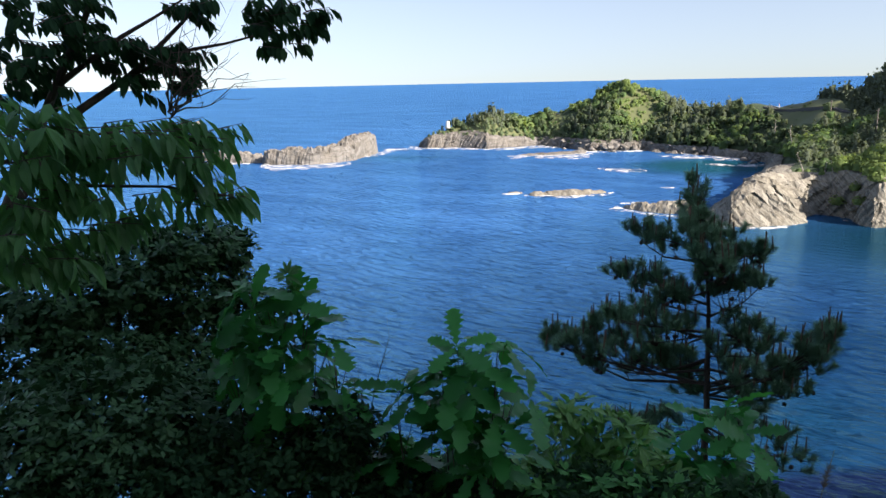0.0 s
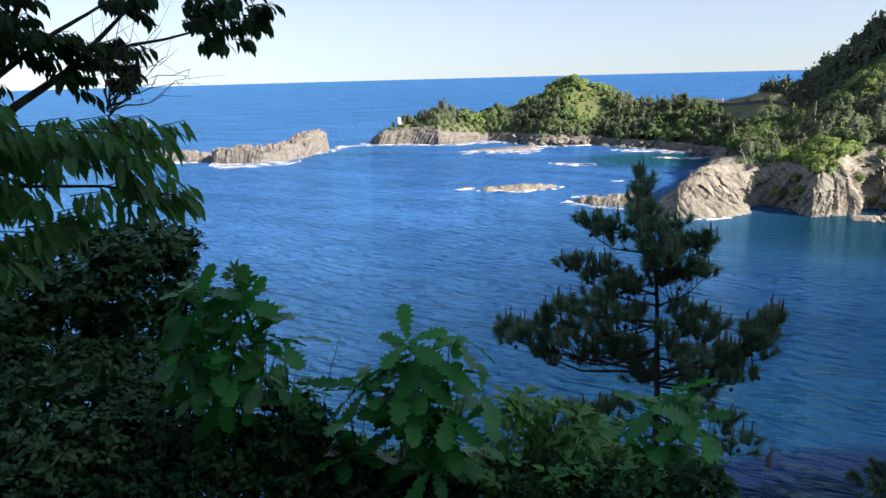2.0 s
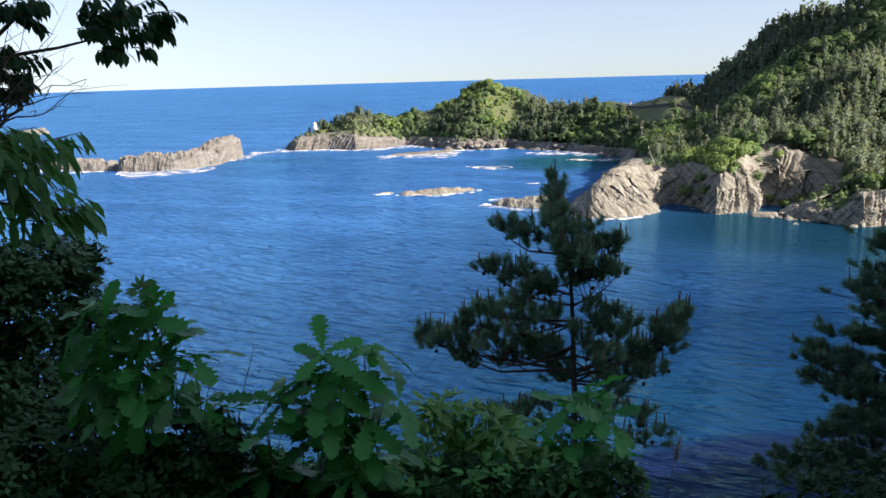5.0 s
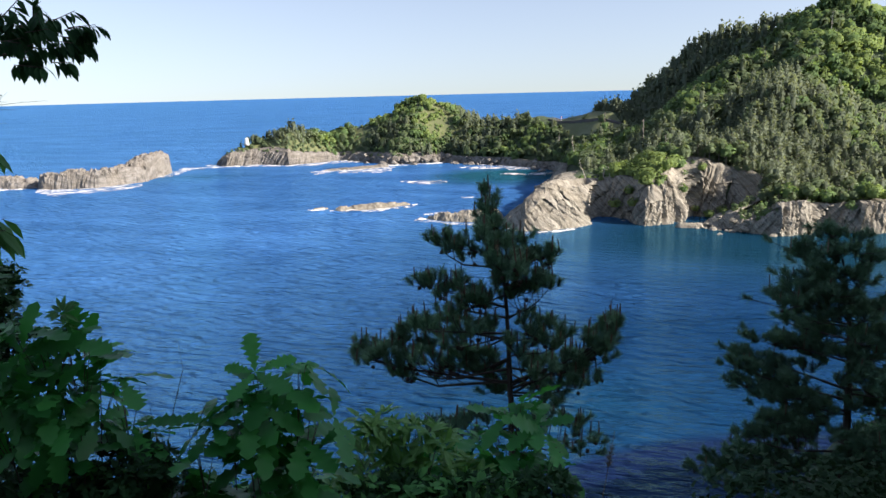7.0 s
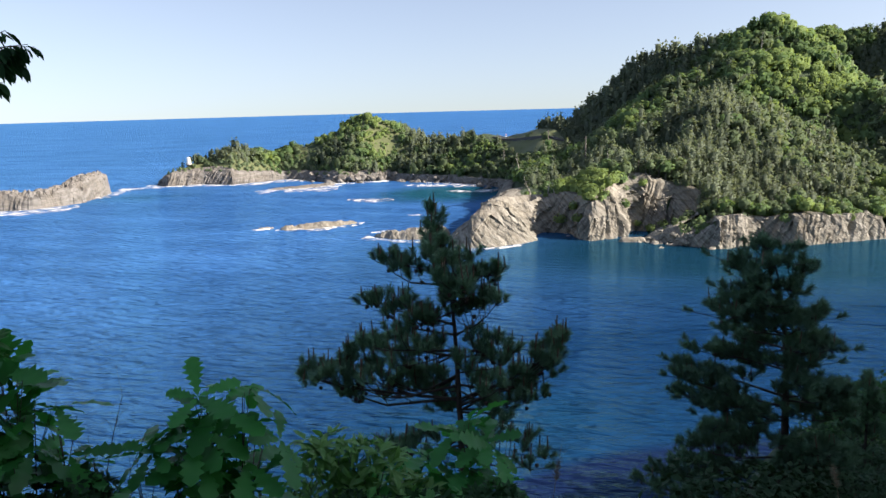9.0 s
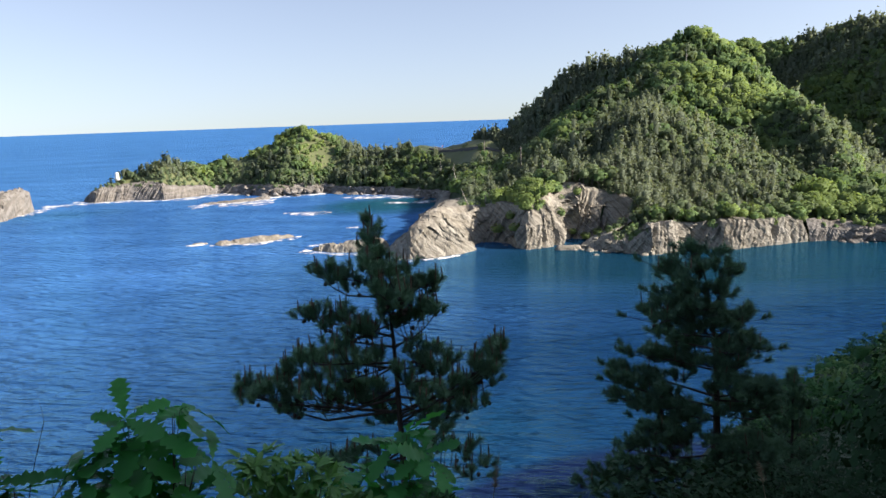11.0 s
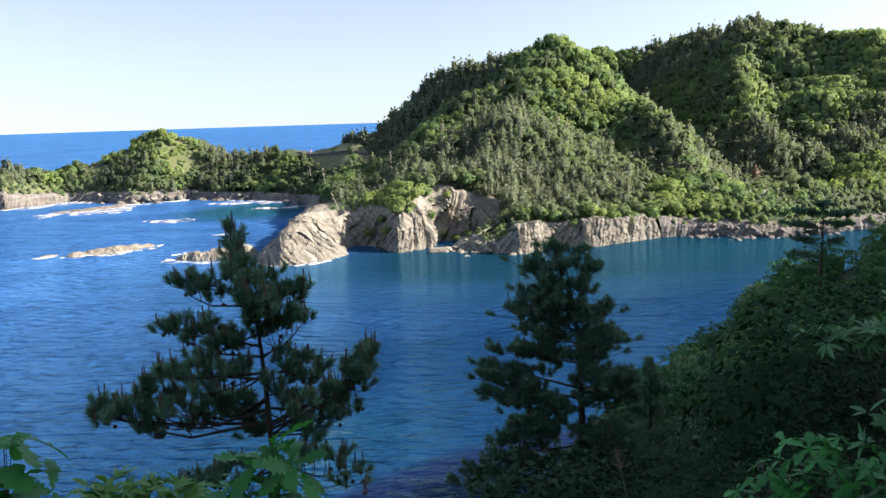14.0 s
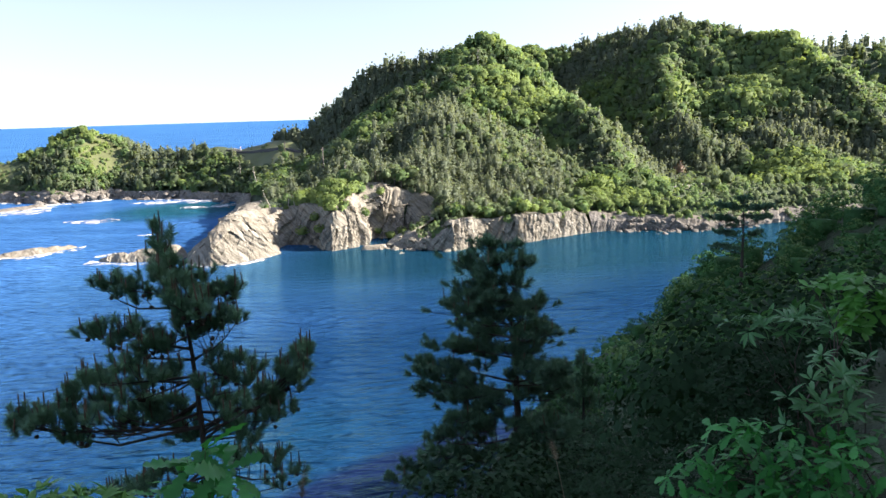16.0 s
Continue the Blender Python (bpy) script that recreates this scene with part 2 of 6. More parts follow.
GRASS = foliage("meadow_grass", (0.095, 0.112, 0.05), (0.175, 0.195, 0.09), 0.1)
BARK_GREY = bark("grey_bark", (0.10, 0.085, 0.07), (0.26, 0.23, 0.2))
BARK_DARK = bark("dark_bark", (0.035, 0.026, 0.02), (0.12, 0.09, 0.065))
BARK_DEAD = bark("bleached_wood", (0.3, 0.27, 0.23), (0.5, 0.46, 0.4))
CONCRETE = plain("pale_concrete", (0.5, 0.48, 0.44), 0.9, 0, 0.3, 2.0)
WHITE_PAINT = plain("white_paint", (0.8, 0.8, 0.78), 0.5)
RED_PAINT = plain("red_paint", (0.5, 0.06, 0.03), 0.5)
ASPHALT = plain("asphalt", (0.09, 0.088, 0.085), 0.95, 0, 0.3, 3.0)

# ---- small helpers of this scene ----
def hash_noise(x, y, z, seed=0):
    """Value noise in 3D, from 0 to 1, for arrays of points."""
    xi, yi, zi = np.floor(x).astype(np.int64), np.floor(y).astype(np.int64), np.floor(z).astype(np.int64)
    fx, fy, fz = x - xi, y - yi, z - zi
    fx, fy, fz = (f * f * (3 - 2 * f) for f in (fx, fy, fz))

    def corner(dx, dy, dz):
        h = ((xi + dx) * 374761393 + (yi + dy) * 668265263 + (zi + dz) * 2147483647 + seed * 1274126177) & 0xFFFFFFFF
        h = ((h ^ (h >> 13)) * 1274126177) & 0xFFFFFFFF
        return ((h ^ (h >> 16)) & 0xFFFF) / 65535.0

    def across(dy, dz):
        return corner(0, dy, dz) * (1 - fx) + corner(1, dy, dz) * fx
    return (across(0, 0) * (1 - fy) + across(1, 0) * fy) * (1 - fz) + (across(0, 1) * (1 - fy) + across(1, 1) * fy) * fz


def fractal(x, y, z, octaves=4, seed=0, ridged=False):
    total, weight, amp, f = 0.0, 0.0, 1.0, 1.0
    for k in range(octaves):
        v = hash_noise(x * f, y * f, z * f, seed + k) * 2 - 1
        total = total + amp * ((1 - 2 * np.abs(v)) if ridged else v)
        weight, amp, f = weight + amp, amp * 0.5, f * 2.03
    return total / weight


def cell_noise(x, y, z, seed=0):
    """A constant value from 0 to 1 in each cell of a broken, Voronoi-like pattern, for arrays of points."""
    xi, yi, zi = (np.floor(k).astype(np.int64) for k in (x, y, z))
    best, value = np.full(x.shape, 1e9), np.zeros(x.shape)
    for dx in (-1, 0, 1):
        for dy in (-1, 0, 1):
            for dz in (-1, 0, 1):
                h = ((xi + dx) * 374761393 + (yi + dy) * 668265263 + (zi + dz) * 2147483647 + seed * 1274126177) & 0xFFFFFFFF
                h = ((h ^ (h >> 13)) * 1274126177) & 0xFFFFFFFF
                h = h ^ (h >> 16)
                d = (xi + dx + (h & 255) / 255.0 - x) ** 2 + (yi + dy + ((h >> 8) & 255) / 255.0 - y) ** 2 + (zi + dz + ((h >> 16) & 255) / 255.0 - z) ** 2
                near = d < best
                best, value = np.where(near, d, best), np.where(near, ((h >> 4) & 1023) / 1023.0, value)
    return value


def mesh_from(name, verts, faces, slots, face_slots=None, smooth=False, normals=None):
    """A mesh from an array of corners and an array of triangles or quads (one size of face)."""
    verts, faces = np.asarray(verts, np.float32), np.asarray(faces, np.int32)
    me = bpy.data.meshes.new(name)
    k = faces.shape[1]
    me.vertices.add(len(verts))
    me.vertices.foreach_set("co", verts.ravel())
    me.loops.add(faces.size)
    me.loops.foreach_set("vertex_index", faces.ravel())
    me.polygons.add(len(faces))
    me.polygons.foreach_set("loop_start", np.arange(0, faces.size, k, dtype=np.int32))
    for s in slots:
        me.materials.append(s)
    if face_slots is not None:
        me.polygons.foreach_set("material_index", np.asarray(face_slots, np.int32))
    me.polygons.foreach_set("use_smooth", np.full(len(faces), smooth or normals is not None))
    me.update(calc_edges=True)
    if normals is not None:
        me.attributes.new("custom_normal", "FLOAT_VECTOR", "POINT").data.foreach_set("vector", np.asarray(normals, np.float32).ravel())
        me.update()
    return me


def part_of(name, me, parent, label=""):
    ob = new(name, me)
    ob.parent = parent
    return tagged(ob, label)


def part(name, bm, material, parent, label=""):
    me = bpy.data.meshes.new(name)
    bm.to_mesh(me)
    bm.free()
    me.materials.append(material)
    return part_of(name, me, parent, label)


def grid_faces(rows, cols):
    i = (np.arange(rows - 1)[:, None] * cols + np.arange(cols - 1)[None, :]).ravel()
    return np.stack([i, i + 1, i + cols + 1, i + cols], 1)


# ---- the lie of the land: coast (x, y, height of the rocks at the shore) and ridges (x, y, z) ----
COAST_ISLET = [(-14, 395, 3), (-9, 383, 5), (8, 384, 6), (21, 374, 5), (33, 379, 4), (48, 387, 2.5), (58, 374, 2.5), (67, 355, 3), (78, 352, 3), (94, 352, 3.5), (105, 336, 3), (114, 326, 3)]
COAST_BAY = [(124, 306, 2.5), (127, 289, 3), (119, 276, 4), (113, 262, 5), (105, 246, 6), (95, 228, 7), (82, 206, 7), (70, 190, 6), (63, 181, 5)]
COAST_HEAD = [(62, 176, 5), (65, 169, 5.6), (71, 167.5, 5.9), (75.5, 168, 6.4), (78, 168.3, 9.2), (82, 169.5, 10), (86, 172, 10.2), (89, 179, 10), (92.5, 182, 10), (96.5, 178, 9.5), (95.5, 170, 9), (96, 164.5, 8), (103.7, 164, 10), (109, 166, 11.5), (113, 171.5, 12), (115, 173, 12), (116.5, 170.5, 12), (122, 169, 12), (126, 167.5, 10),
              (125, 164, 5), (118, 161.5, 3), (108, 159, 1.6), (111, 155, 2), (114, 147, 4), (118, 141, 8), (125, 141, 8.5), (131, 144, 7), (136, 137, 8), (141, 136, 8.5), (143.5, 136, 8.5), (153, 135, 7), (163, 134, 5)]
COAST_BEACH = [(170, 131, 2.6), (176, 125, 2), (181, 118, 1.8), (187, 113, 1.7), (201, 108, 1.6), (217, 103, 1.6), (236, 90, 1.6), (236, 72, 2), (205, 57, 3), (160, 48, 4), (110, 46, 5), (76, 48, 5)]
COAST_NEAR = [(60, 53, 4), (50, 53, 4), (41, 47, 4), (29, 39, 4), (15, 36, 4), (-8, 36, 4), (-34, 36, 4), (-66, 38, 4), (-120, 50, 5), (-210, 10, 5), (-230, -170, 5), (640, -170, 5)]
COAST_FAR = [(640, 640, 5), (330, 640, 5), (250, 560, 5), (205, 470, 5), (172, 415, 5), (146, 408, 4), (120, 425, 4), (90, 432, 4), (55, 418, 4), (28, 414, 4), (0, 408, 3)]
COAST = COAST_ISLET + COAST_BAY + COAST_HEAD + COAST_BEACH + COAST_NEAR + COAST_FAR
RIDGES = [  # slope, points
    (0.45, [(-8, 394, 8.5), (10, 396, 15), (35, 399, 18.5), (50, 400, 17)]),
    (0.30, [(52, 400, 4), (66, 392, 3)]),
    (0.78, [(68, 387, 15), (77, 385, 26), (90, 384, 34), (98, 378, 27), (107, 370, 15.5)]),
    (0.42, [(107, 370, 16), (124, 362, 15), (140, 340, 19), (150, 331, 19), (158, 302, 18)]),
    (1.05, [(158, 302, 18.5), (172, 350, 14), (189, 318, 34), (199, 294, 47), (224, 242, 60.5)]),
    (1.15, [(224, 242, 60.5), (226, 224, 51), (220, 197, 36), (212, 175, 26.5), (206, 162, 17), (200, 150, 9)]),
    (0.92, [(224, 242, 60.5), (211, 237, 50), (174, 238, 40), (157, 232, 31), (142, 226, 24.5), (130, 210, 13.5)]),
    (0.60, [(198, 227, 48), (180, 215, 39), (142, 186, 18), (128, 172, 10)]),
    (0.40, [(158, 302, 18.5), (130, 255, 10), (104, 212, 9), (80, 186, 8.5)]),
    (0.50, [(116, 182, 16.5), (104, 178, 12), (84, 179, 9), (74, 177, 5.5)]),
    (1.15, [(224, 242, 60.5), (300, 335, 65), (349, 329, 68), (372, 303, 69)]),
    (0.85, [(372, 303, 69), (350, 232, 72), (354, 207, 65), (349, 173, 57.5), (324, 132, 34), (300, 105, 15)]),
    (1.0, [(350, 232, 72), (322, 240, 50)]),
    (1.15, [(350, 232, 72), (328, 226, 60), (300, 206, 45), (276, 184, 31), (256, 162, 16), (246, 150, 8)]),
    (0.60, [(350, 226, 70), (322, 182, 45), (296, 156, 24), (272, 134, 11)]),
    (0.12, [(190, 136, 8), (222, 124, 9), (250, 108, 10)]),
    (0.45, [(540, 262, 72), (570, 222, 74), (600, 190, 78), (620, 100, 78)]),
    (0.72, [(-210, -70, 60), (-60, -64, 76), (30, -66, 79.6)]),
    # out of view behind; heights raised to keep the sun off the near slope
    (1.15, [(30, -66, 79.6), (55, -64, 88), (80, -58, 106), (97, -45, 108), (108, -25, 77), (118, 4, 51), (140, 20, 46)]),
    (0.80, [(118, -22, 54), (98, 4, 41), (66, 25, 25.5), (57.5, 30.6, 19.9), (50, 33.2, 17.7), (43.5, 33, 15.2), (40, 37, 10.5)]),
]


def nearest(x, y, a, b):
    """The share along the segment a b of the point nearest to (x, y), and the distance."""
    ax, ay, bx, by = a[0], a[1], b[0], b[1]
    t = np.clip(((x - ax) * (bx - ax) + (y - ay) * (by - ay)) / ((bx - ax) ** 2 + (by - ay) ** 2), 0, 1)
    return t, np.hypot(x - ax - t * (bx - ax), y - ay - t * (by - ay))


def shore(x, y):
    """Distance inland from the coast (negative at sea), and the height of the rocks at the nearest shore."""
    best, rise = np.full(x.shape, 1e9), np.zeros(x.shape)
    inside = np.zeros(x.shape, bool)
    for a, b in zip(COAST, COAST[1:] + COAST[:1]):
        t, d = nearest(x, y, a, b)
        closer = d < best
        best, rise = np.where(closer, d, best), np.where(closer, a[2] + t * (b[2] - a[2]), rise)
        if a[1] != b[1]:
            inside ^= ((a[1] > y) != (b[1] > y)) & (x < (b[0] - a[0]) * (y - a[1]) / (b[1] - a[1]) + a[0])
    return np.where(inside, best, -best), rise


def hills(x, y):
    total = np.zeros(x.shape)
    for slope, line in RIDGES:
        top = np.full(x.shape, -99.0)
        for a, b in zip(line, line[1:]):
            t, d = nearest(x, y, a, b)
            top = np.maximum(top, a[2] + t * (b[2] - a[2]) - slope * (np.sqrt(d * d + 16) - 4))
        total = total + np.exp(np.clip(top, -30, 99) / 3.5)
    return 3.5 * np.log(total + 1e-9)


def land(x, y):
    """The height of the ground at the points (x, y)."""
    x, y = np.asarray(x, float), np.asarray(y, float)
    s, rise = shore(x, y)
    wall = rise * np.where((x < 91) & (y > 150) & (y < 200), 0.85, 0.35) + 0.5          # the head is a leaning slab
    # unseen ground behind climbs faster, to carry the sun-blocking ridge
    climb = np.where(np.hypot(x, y) < 90, 1.05, 0.75) + 1.35 * np.clip((0.22 * np.maximum(x - 60, 0) - y) / 25, 0, 1)
    edge = np.where(s < wall, rise * (s / wall), rise + climb * (s - wall))
    rough = fractal(x / 22, y / 22, x * 0, 4, 5) * np.clip(s / 12, 0, 1) * 2.2
    gullies = fractal(x / 46, y / 46, x * 0, 3, 55, True) * 6.5 * np.clip((s - 14) / 40, 0, 1) * (np.hypot(x, y) > 110)
    return np.maximum(np.minimum(edge, np.maximum(hills(x, y), rise * 0.8) + gullies) + np.where(s > 0, rough, 0), -3.0)


# ---- sea and ground ----
def build_sea():
    rings = np.array([0, 6, 20, 60, 140, 300, 600, 1200, 2400, 5000.0])
    turn = np.linspace(0, 2 * math.pi, 49)[:-1]
    verts = [(0, 0, 0)] + [(r * math.cos(a), r * math.sin(a), 0) for r in rings[1:] for a in turn]
    bm = bmesh.new()
    vs = [bm.verts.new(v) for v in verts]
    for k in range(48):
        j = (k + 1) % 48
        bm.faces.new((vs[0], vs[1 + k], vs[1 + j]))
        for r in range(len(rings) - 2):
            a = 1 + r * 48
            bm.faces.new((vs[a + k], vs[a + 48 + k], vs[a + 48 + j], vs[a + j]))
    me = bpy.data.meshes.new("water")
    bm.to_mesh(me)
    bm.free()
    me.materials.append(WATER)
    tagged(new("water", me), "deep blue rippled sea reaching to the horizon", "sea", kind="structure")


def build_ground():
    step = 3.0
    xs, ys = np.arange(-232, 642, step), np.arange(-172, 642, step)
    gx, gy = np.meshgrid(xs, ys)
    h = land(gx.ravel(), gy.ravel())
    s, rise = shore(gx.ravel(), gy.ravel())
    sunk = np.where(np.hypot(gx, gy).ravel() > 90, (1.0 + 0.5 * rise) * np.exp(-(np.maximum(s, 0) / (0.5 * rise + 5)) ** 2), 0)          # the rocks of the shore lie on it
    verts = np.stack([gx.ravel(), gy.ravel(), h - sunk], 1)
    faces = grid_faces(len(ys), len(xs))
    faces = faces[(h[faces] > -2.9).any(1)]
    used = np.unique(faces)
    renum = np.zeros(len(verts), int)
    renum[used] = np.arange(len(used))
    mid = verts[faces].mean(1)
    bare = (mid[:, 0] < 99) & (mid[:, 1] > 160) & (mid[:, 1] < 235) & (mid[:, 0] + 0.55 * mid[:, 1] < 200)          # the rock table of the headland
    meadow = ((mid[:, 0] < 62) & (mid[:, 1] > 360) & (mid[:, 1] < 400)) | (((mid[:, 0] - 98) / 13) ** 2 + ((mid[:, 1] - 371) / 14) ** 2 < 1) | (((mid[:, 0] - 150) / 9) ** 2 + ((mid[:, 1] - 308) / 27) ** 2 < 1) | ((np.abs(mid[:, 0] - 200) < 34) & (np.abs(mid[:, 1] - 138 + 0.35 * (mid[:, 0] - 200)) < 7))
    me = mesh_from("ground", verts[used], renum[faces], [GROUND, ROCK_TAN, GRASS], np.where(bare, 1, np.where(meadow, 2, 0)), smooth=True)
    tagged(new("ground", me), "wooded hills and slopes of dark green undergrowth", "ground", kind="structure")


build_sea()
build_ground()


def build_cliff(name, line, label, material, deep=9.0, seed=1):
    """A band of broken rock that follows a stretch of the coast, from under the water up over the shore's edge."""
    pts = np.array(line, float)
    legs = np.hypot(*np.diff(pts[:, :2], axis=0).T)
    along = np.r_[0, np.cumsum(legs)]
    s = np.arange(0, along[-1], 0.34)
    px, py, rise = (np.interp(s, along, pts[:, k]) for k in range(3))
    for _ in range(4):
        px[1:-1], py[1:-1] = (px[:-2] + 2 * px[1:-1] + px[2:]) / 4, (py[:-2] + 2 * py[1:-1] + py[2:]) / 4
    tx, ty = np.gradient(px), np.gradient(py)
    for _ in range(6):
        tx[1:-1], ty[1:-1] = (tx[:-2] + tx[1:-1] + tx[2:]) / 3, (ty[:-2] + ty[1:-1] + ty[2:]) / 3
    size = np.hypot(tx, ty)
    nx, ny = -ty / size, tx / size                    # inland
    v = np.r_[np.linspace(0, 1, 32), 1 + np.linspace(0.05, 1, 16)]
    S, V = np.meshgrid(s, v, indexing="ij")
    RISE = np.repeat(rise[:, None], len(v), 1) * (0.86 + np.where(rise < 6, 0.6, 0.3)[:, None] * fractal(S / 8, S * 0, S * 0, 4, seed + 7))
    slab = np.clip((92 - px) / 5, 0, 1) * (py < 200)
    wall = RISE * (0.42 + 0.58 * slab)[:, None]
    deep = deep * np.where((px > 94) & (py > 150), 0.4, 1)[:, None]
    face, back = np.minimum(V, 1), np.maximum(V - 1, 0)
    inland = wall * face ** 1.3 + back * deep + 0.1
    X, Y = px[:, None] + nx[:, None] * inland, py[:, None] + ny[:, None] * inland
    Z = -1.2 + (RISE + 1.2) * face ** 0.85
    top = land(X.ravel(), Y.ravel()).reshape(X.shape) + 0.5 - 1.7 * back ** 2
    blend = np.clip(back * 3, 0, 1)
    Z = np.where(back > 0, RISE * (1 - blend) + np.maximum(top, RISE * 0.75 * (1 - back)) * blend, Z)
    # beds, each broken by joints into blocks that stand more or less proud; the slab's dip along the shore, the others stand nearly upright
    big = fractal(S / 9, Z / 8, S * 0, 4, seed, True)
    warp = fractal(S / 3.5, Z / 3.5, S * 0, 3, seed + 13) * 0.9
    lean = slab[:, None]
    P = np.where(lean > 0.5, S * 0.60 + Z * 0.80, S * 0.90 - Z * 0.44) + warp
    Q = np.where(lean > 0.5, S * 0.80 - Z * 0.60, S * 0.44 + Z * 0.90) + warp

    def chips(thick, long, k):                           # how far each block stands proud, from -0.5 to 0.5
        i = np.floor(P / thick)
        shift = hash_noise(i, S * 0, S * 0, seed + k)
        return 0.6 * shift + 0.4 * hash_noise(i, np.floor((Q + 9 * shift) / long), S * 0, seed + k + 1) - 0.5
    wedge = P / 1.5 - np.floor(P / 1.5) - 0.5
    clefts = np.clip(fractal((S * 0.94 - Z * 0.34) / 3.6, Z / 16, S * 0, 3, seed + 9, True) - 0.25, 0, 1)
    fade = np.where(back > 0, 0.6 * (1 - back), 1) * (0.3 + 0.7 * np.clip(face * 3, 0, 1)) * np.clip(RISE / 8, 0.4, 1.2)
    push = (big * 0.7 * (1 - 0.5 * lean) - clefts * 3.0 * (1 - 0.75 * lean) + chips(1.5, 4.0, 15) * (1.5 - 0.5 * lean) + wedge * 0.7 + chips(0.5, 1.6, 21) * 0.5 - 0.5) * fade
    X, Y = X - nx[:, None] * push, Y - ny[:, None] * push
    Z = Z + (chips(1.5, 4.0, 15) * 0.5 + chips(0.5, 1.6, 21) * 0.35 + fractal(X / 2.6, Y / 2.6, Z / 2.6, 3, seed + 5, True) * 0.12) * np.clip(RISE / 4, 0.5, 1.3) * np.where(back > 0, 1 - 0.7 * back, 1)
    me = mesh_from(name, np.stack([X, Y, Z], 2).reshape(-1, 3), grid_faces(*X.shape), [material])
    return tagged(new(name, me), label, "cliff", kind="structure")


build_cliff("cliff_islet", COAST_ISLET, "grey brown rocky shore below a wooded islet", ROCK_GREY, 5.0, 11)
build_cliff("cliff_bay", COAST_ISLET[-1:] + COAST_BAY[:4], "low dark rocks round the small bay", ROCK_GREY, 6.0, 23)
build_cliff("cliff_head", COAST_BAY[3:] + COAST_HEAD, "sunlit tan cliffs with slanting beds above the water", ROCK_TAN, 11.0, 31)
build_cliff("cliff_beach", COAST_HEAD[-1:] + COAST_BEACH[:7], "pale stony beach at the foot of the hills", ROCK_GREY, 5.0, 47)

# ---- woods ----
def cards(rng, centre, normal, size, jitter=0.6):
    """Small leaf clumps: one bent, uneven four-cornered blade at each centre, roughly square to its normal."""
    n = normal + rng.normal(0, jitter, normal.shape)
    n /= np.linalg.norm(n, axis=1, keepdims=True) + 1e-9
    n *= np.where((n * normal).sum(1, keepdims=True) < 0, -1, 1)
    u = np.cross(n, rng.normal(0, 1, n.shape))
    u /= np.linalg.norm(u, axis=1, keepdims=True) + 1e-9
    w = np.cross(n, u)
    s = size[:, None]
    k = lambda lo, hi: rng.uniform(lo, hi, (len(centre), 1))
    shade = normal / (np.linalg.norm(normal, axis=1, keepdims=True) + 1e-9) + rng.normal(0, 0.13, normal.shape)
    shade /= np.linalg.norm(shade, axis=1, keepdims=True) + 1e-9
    verts = np.stack([centre + u * s * k(.7, 1.2), centre + w * s * k(.4, .9) + n * s * k(-.2, .3),
                     centre - u * s * k(.7, 1.2), centre - w * s * k(.4, .9) + n * s * k(-.2, .3)], 1).reshape(-1, 3)
    return np.concatenate([verts, np.repeat(shade, 4, 0)], 1)          # places and, for soft shading, the ways that the leaves face


def globe(rng, n, low=-0.35):
    """Directions spread over a sphere, without its lowest part."""
    z = rng.uniform(low, 1, n)
    a = rng.uniform(0, 2 * math.pi, n)
    r = np.sqrt(1 - z * z)
    return np.stack([r * np.cos(a), r * np.sin(a), z], 1)


BOX = np.array([(x, y, z) for z in (-1, 1) for y in (-1, 1) for x in (-1, 1)], float) / math.sqrt(3)
BOX_FACES = [(0, 2, 3, 1), (4, 5, 7, 6), (0, 1, 5, 4), (2, 6, 7, 3), (0, 4, 6, 2), (1, 3, 7, 5)]


def core(rng, centre, size):
    """The dense inside of a lump of leaves: a small rounded body that closes the gaps between the outer clumps."""
    a = rng.uniform(0, 6.28)
    turned = np.stack([BOX[:, 0] * math.cos(a) - BOX[:, 1] * math.sin(a), BOX[:, 0] * math.sin(a) + BOX[:, 1] * math.cos(a), BOX[:, 2]], 1)
    both = np.concatenate([turned * size + centre, turned + (0, 0, 0.12)], 1)
    return np.concatenate([both[list(f)] for f in BOX_FACES])


def broad_crown(rng, height, radius, lobes=7, each=20, clump=0.5, inner=True):
    """A rounded, lumpy crown of leaf clumps on several lobes, with gaps between them."""
    out = []
    for k in range(lobes):
        a, r = rng.uniform(0, 6.28), radius * (0.68 * math.sqrt(rng.uniform(0, 1)) if k else 0)
        size = radius * rng.uniform(0.46, 0.68)
        c = np.array([r * math.cos(a), r * math.sin(a), height - size - 0.42 * r - rng.uniform(0, 0.34) * height * (k > 0)])
        d = globe(rng, each)
        e = d * size * rng.uniform(0.8, 1.08, (each, 1))
        face = d * 0.65 + (c + e - (0, 0, height * 0.45)) * (0.3 / radius) + (0, 0, 0.3)
        if inner:
            out.append(core(rng, c, size * 0.86))
        out.append(cards(rng, c + e, face, np.full(each, clump) * rng.uniform(.7, 1.3, each), 0.3))
    return np.concatenate(out)


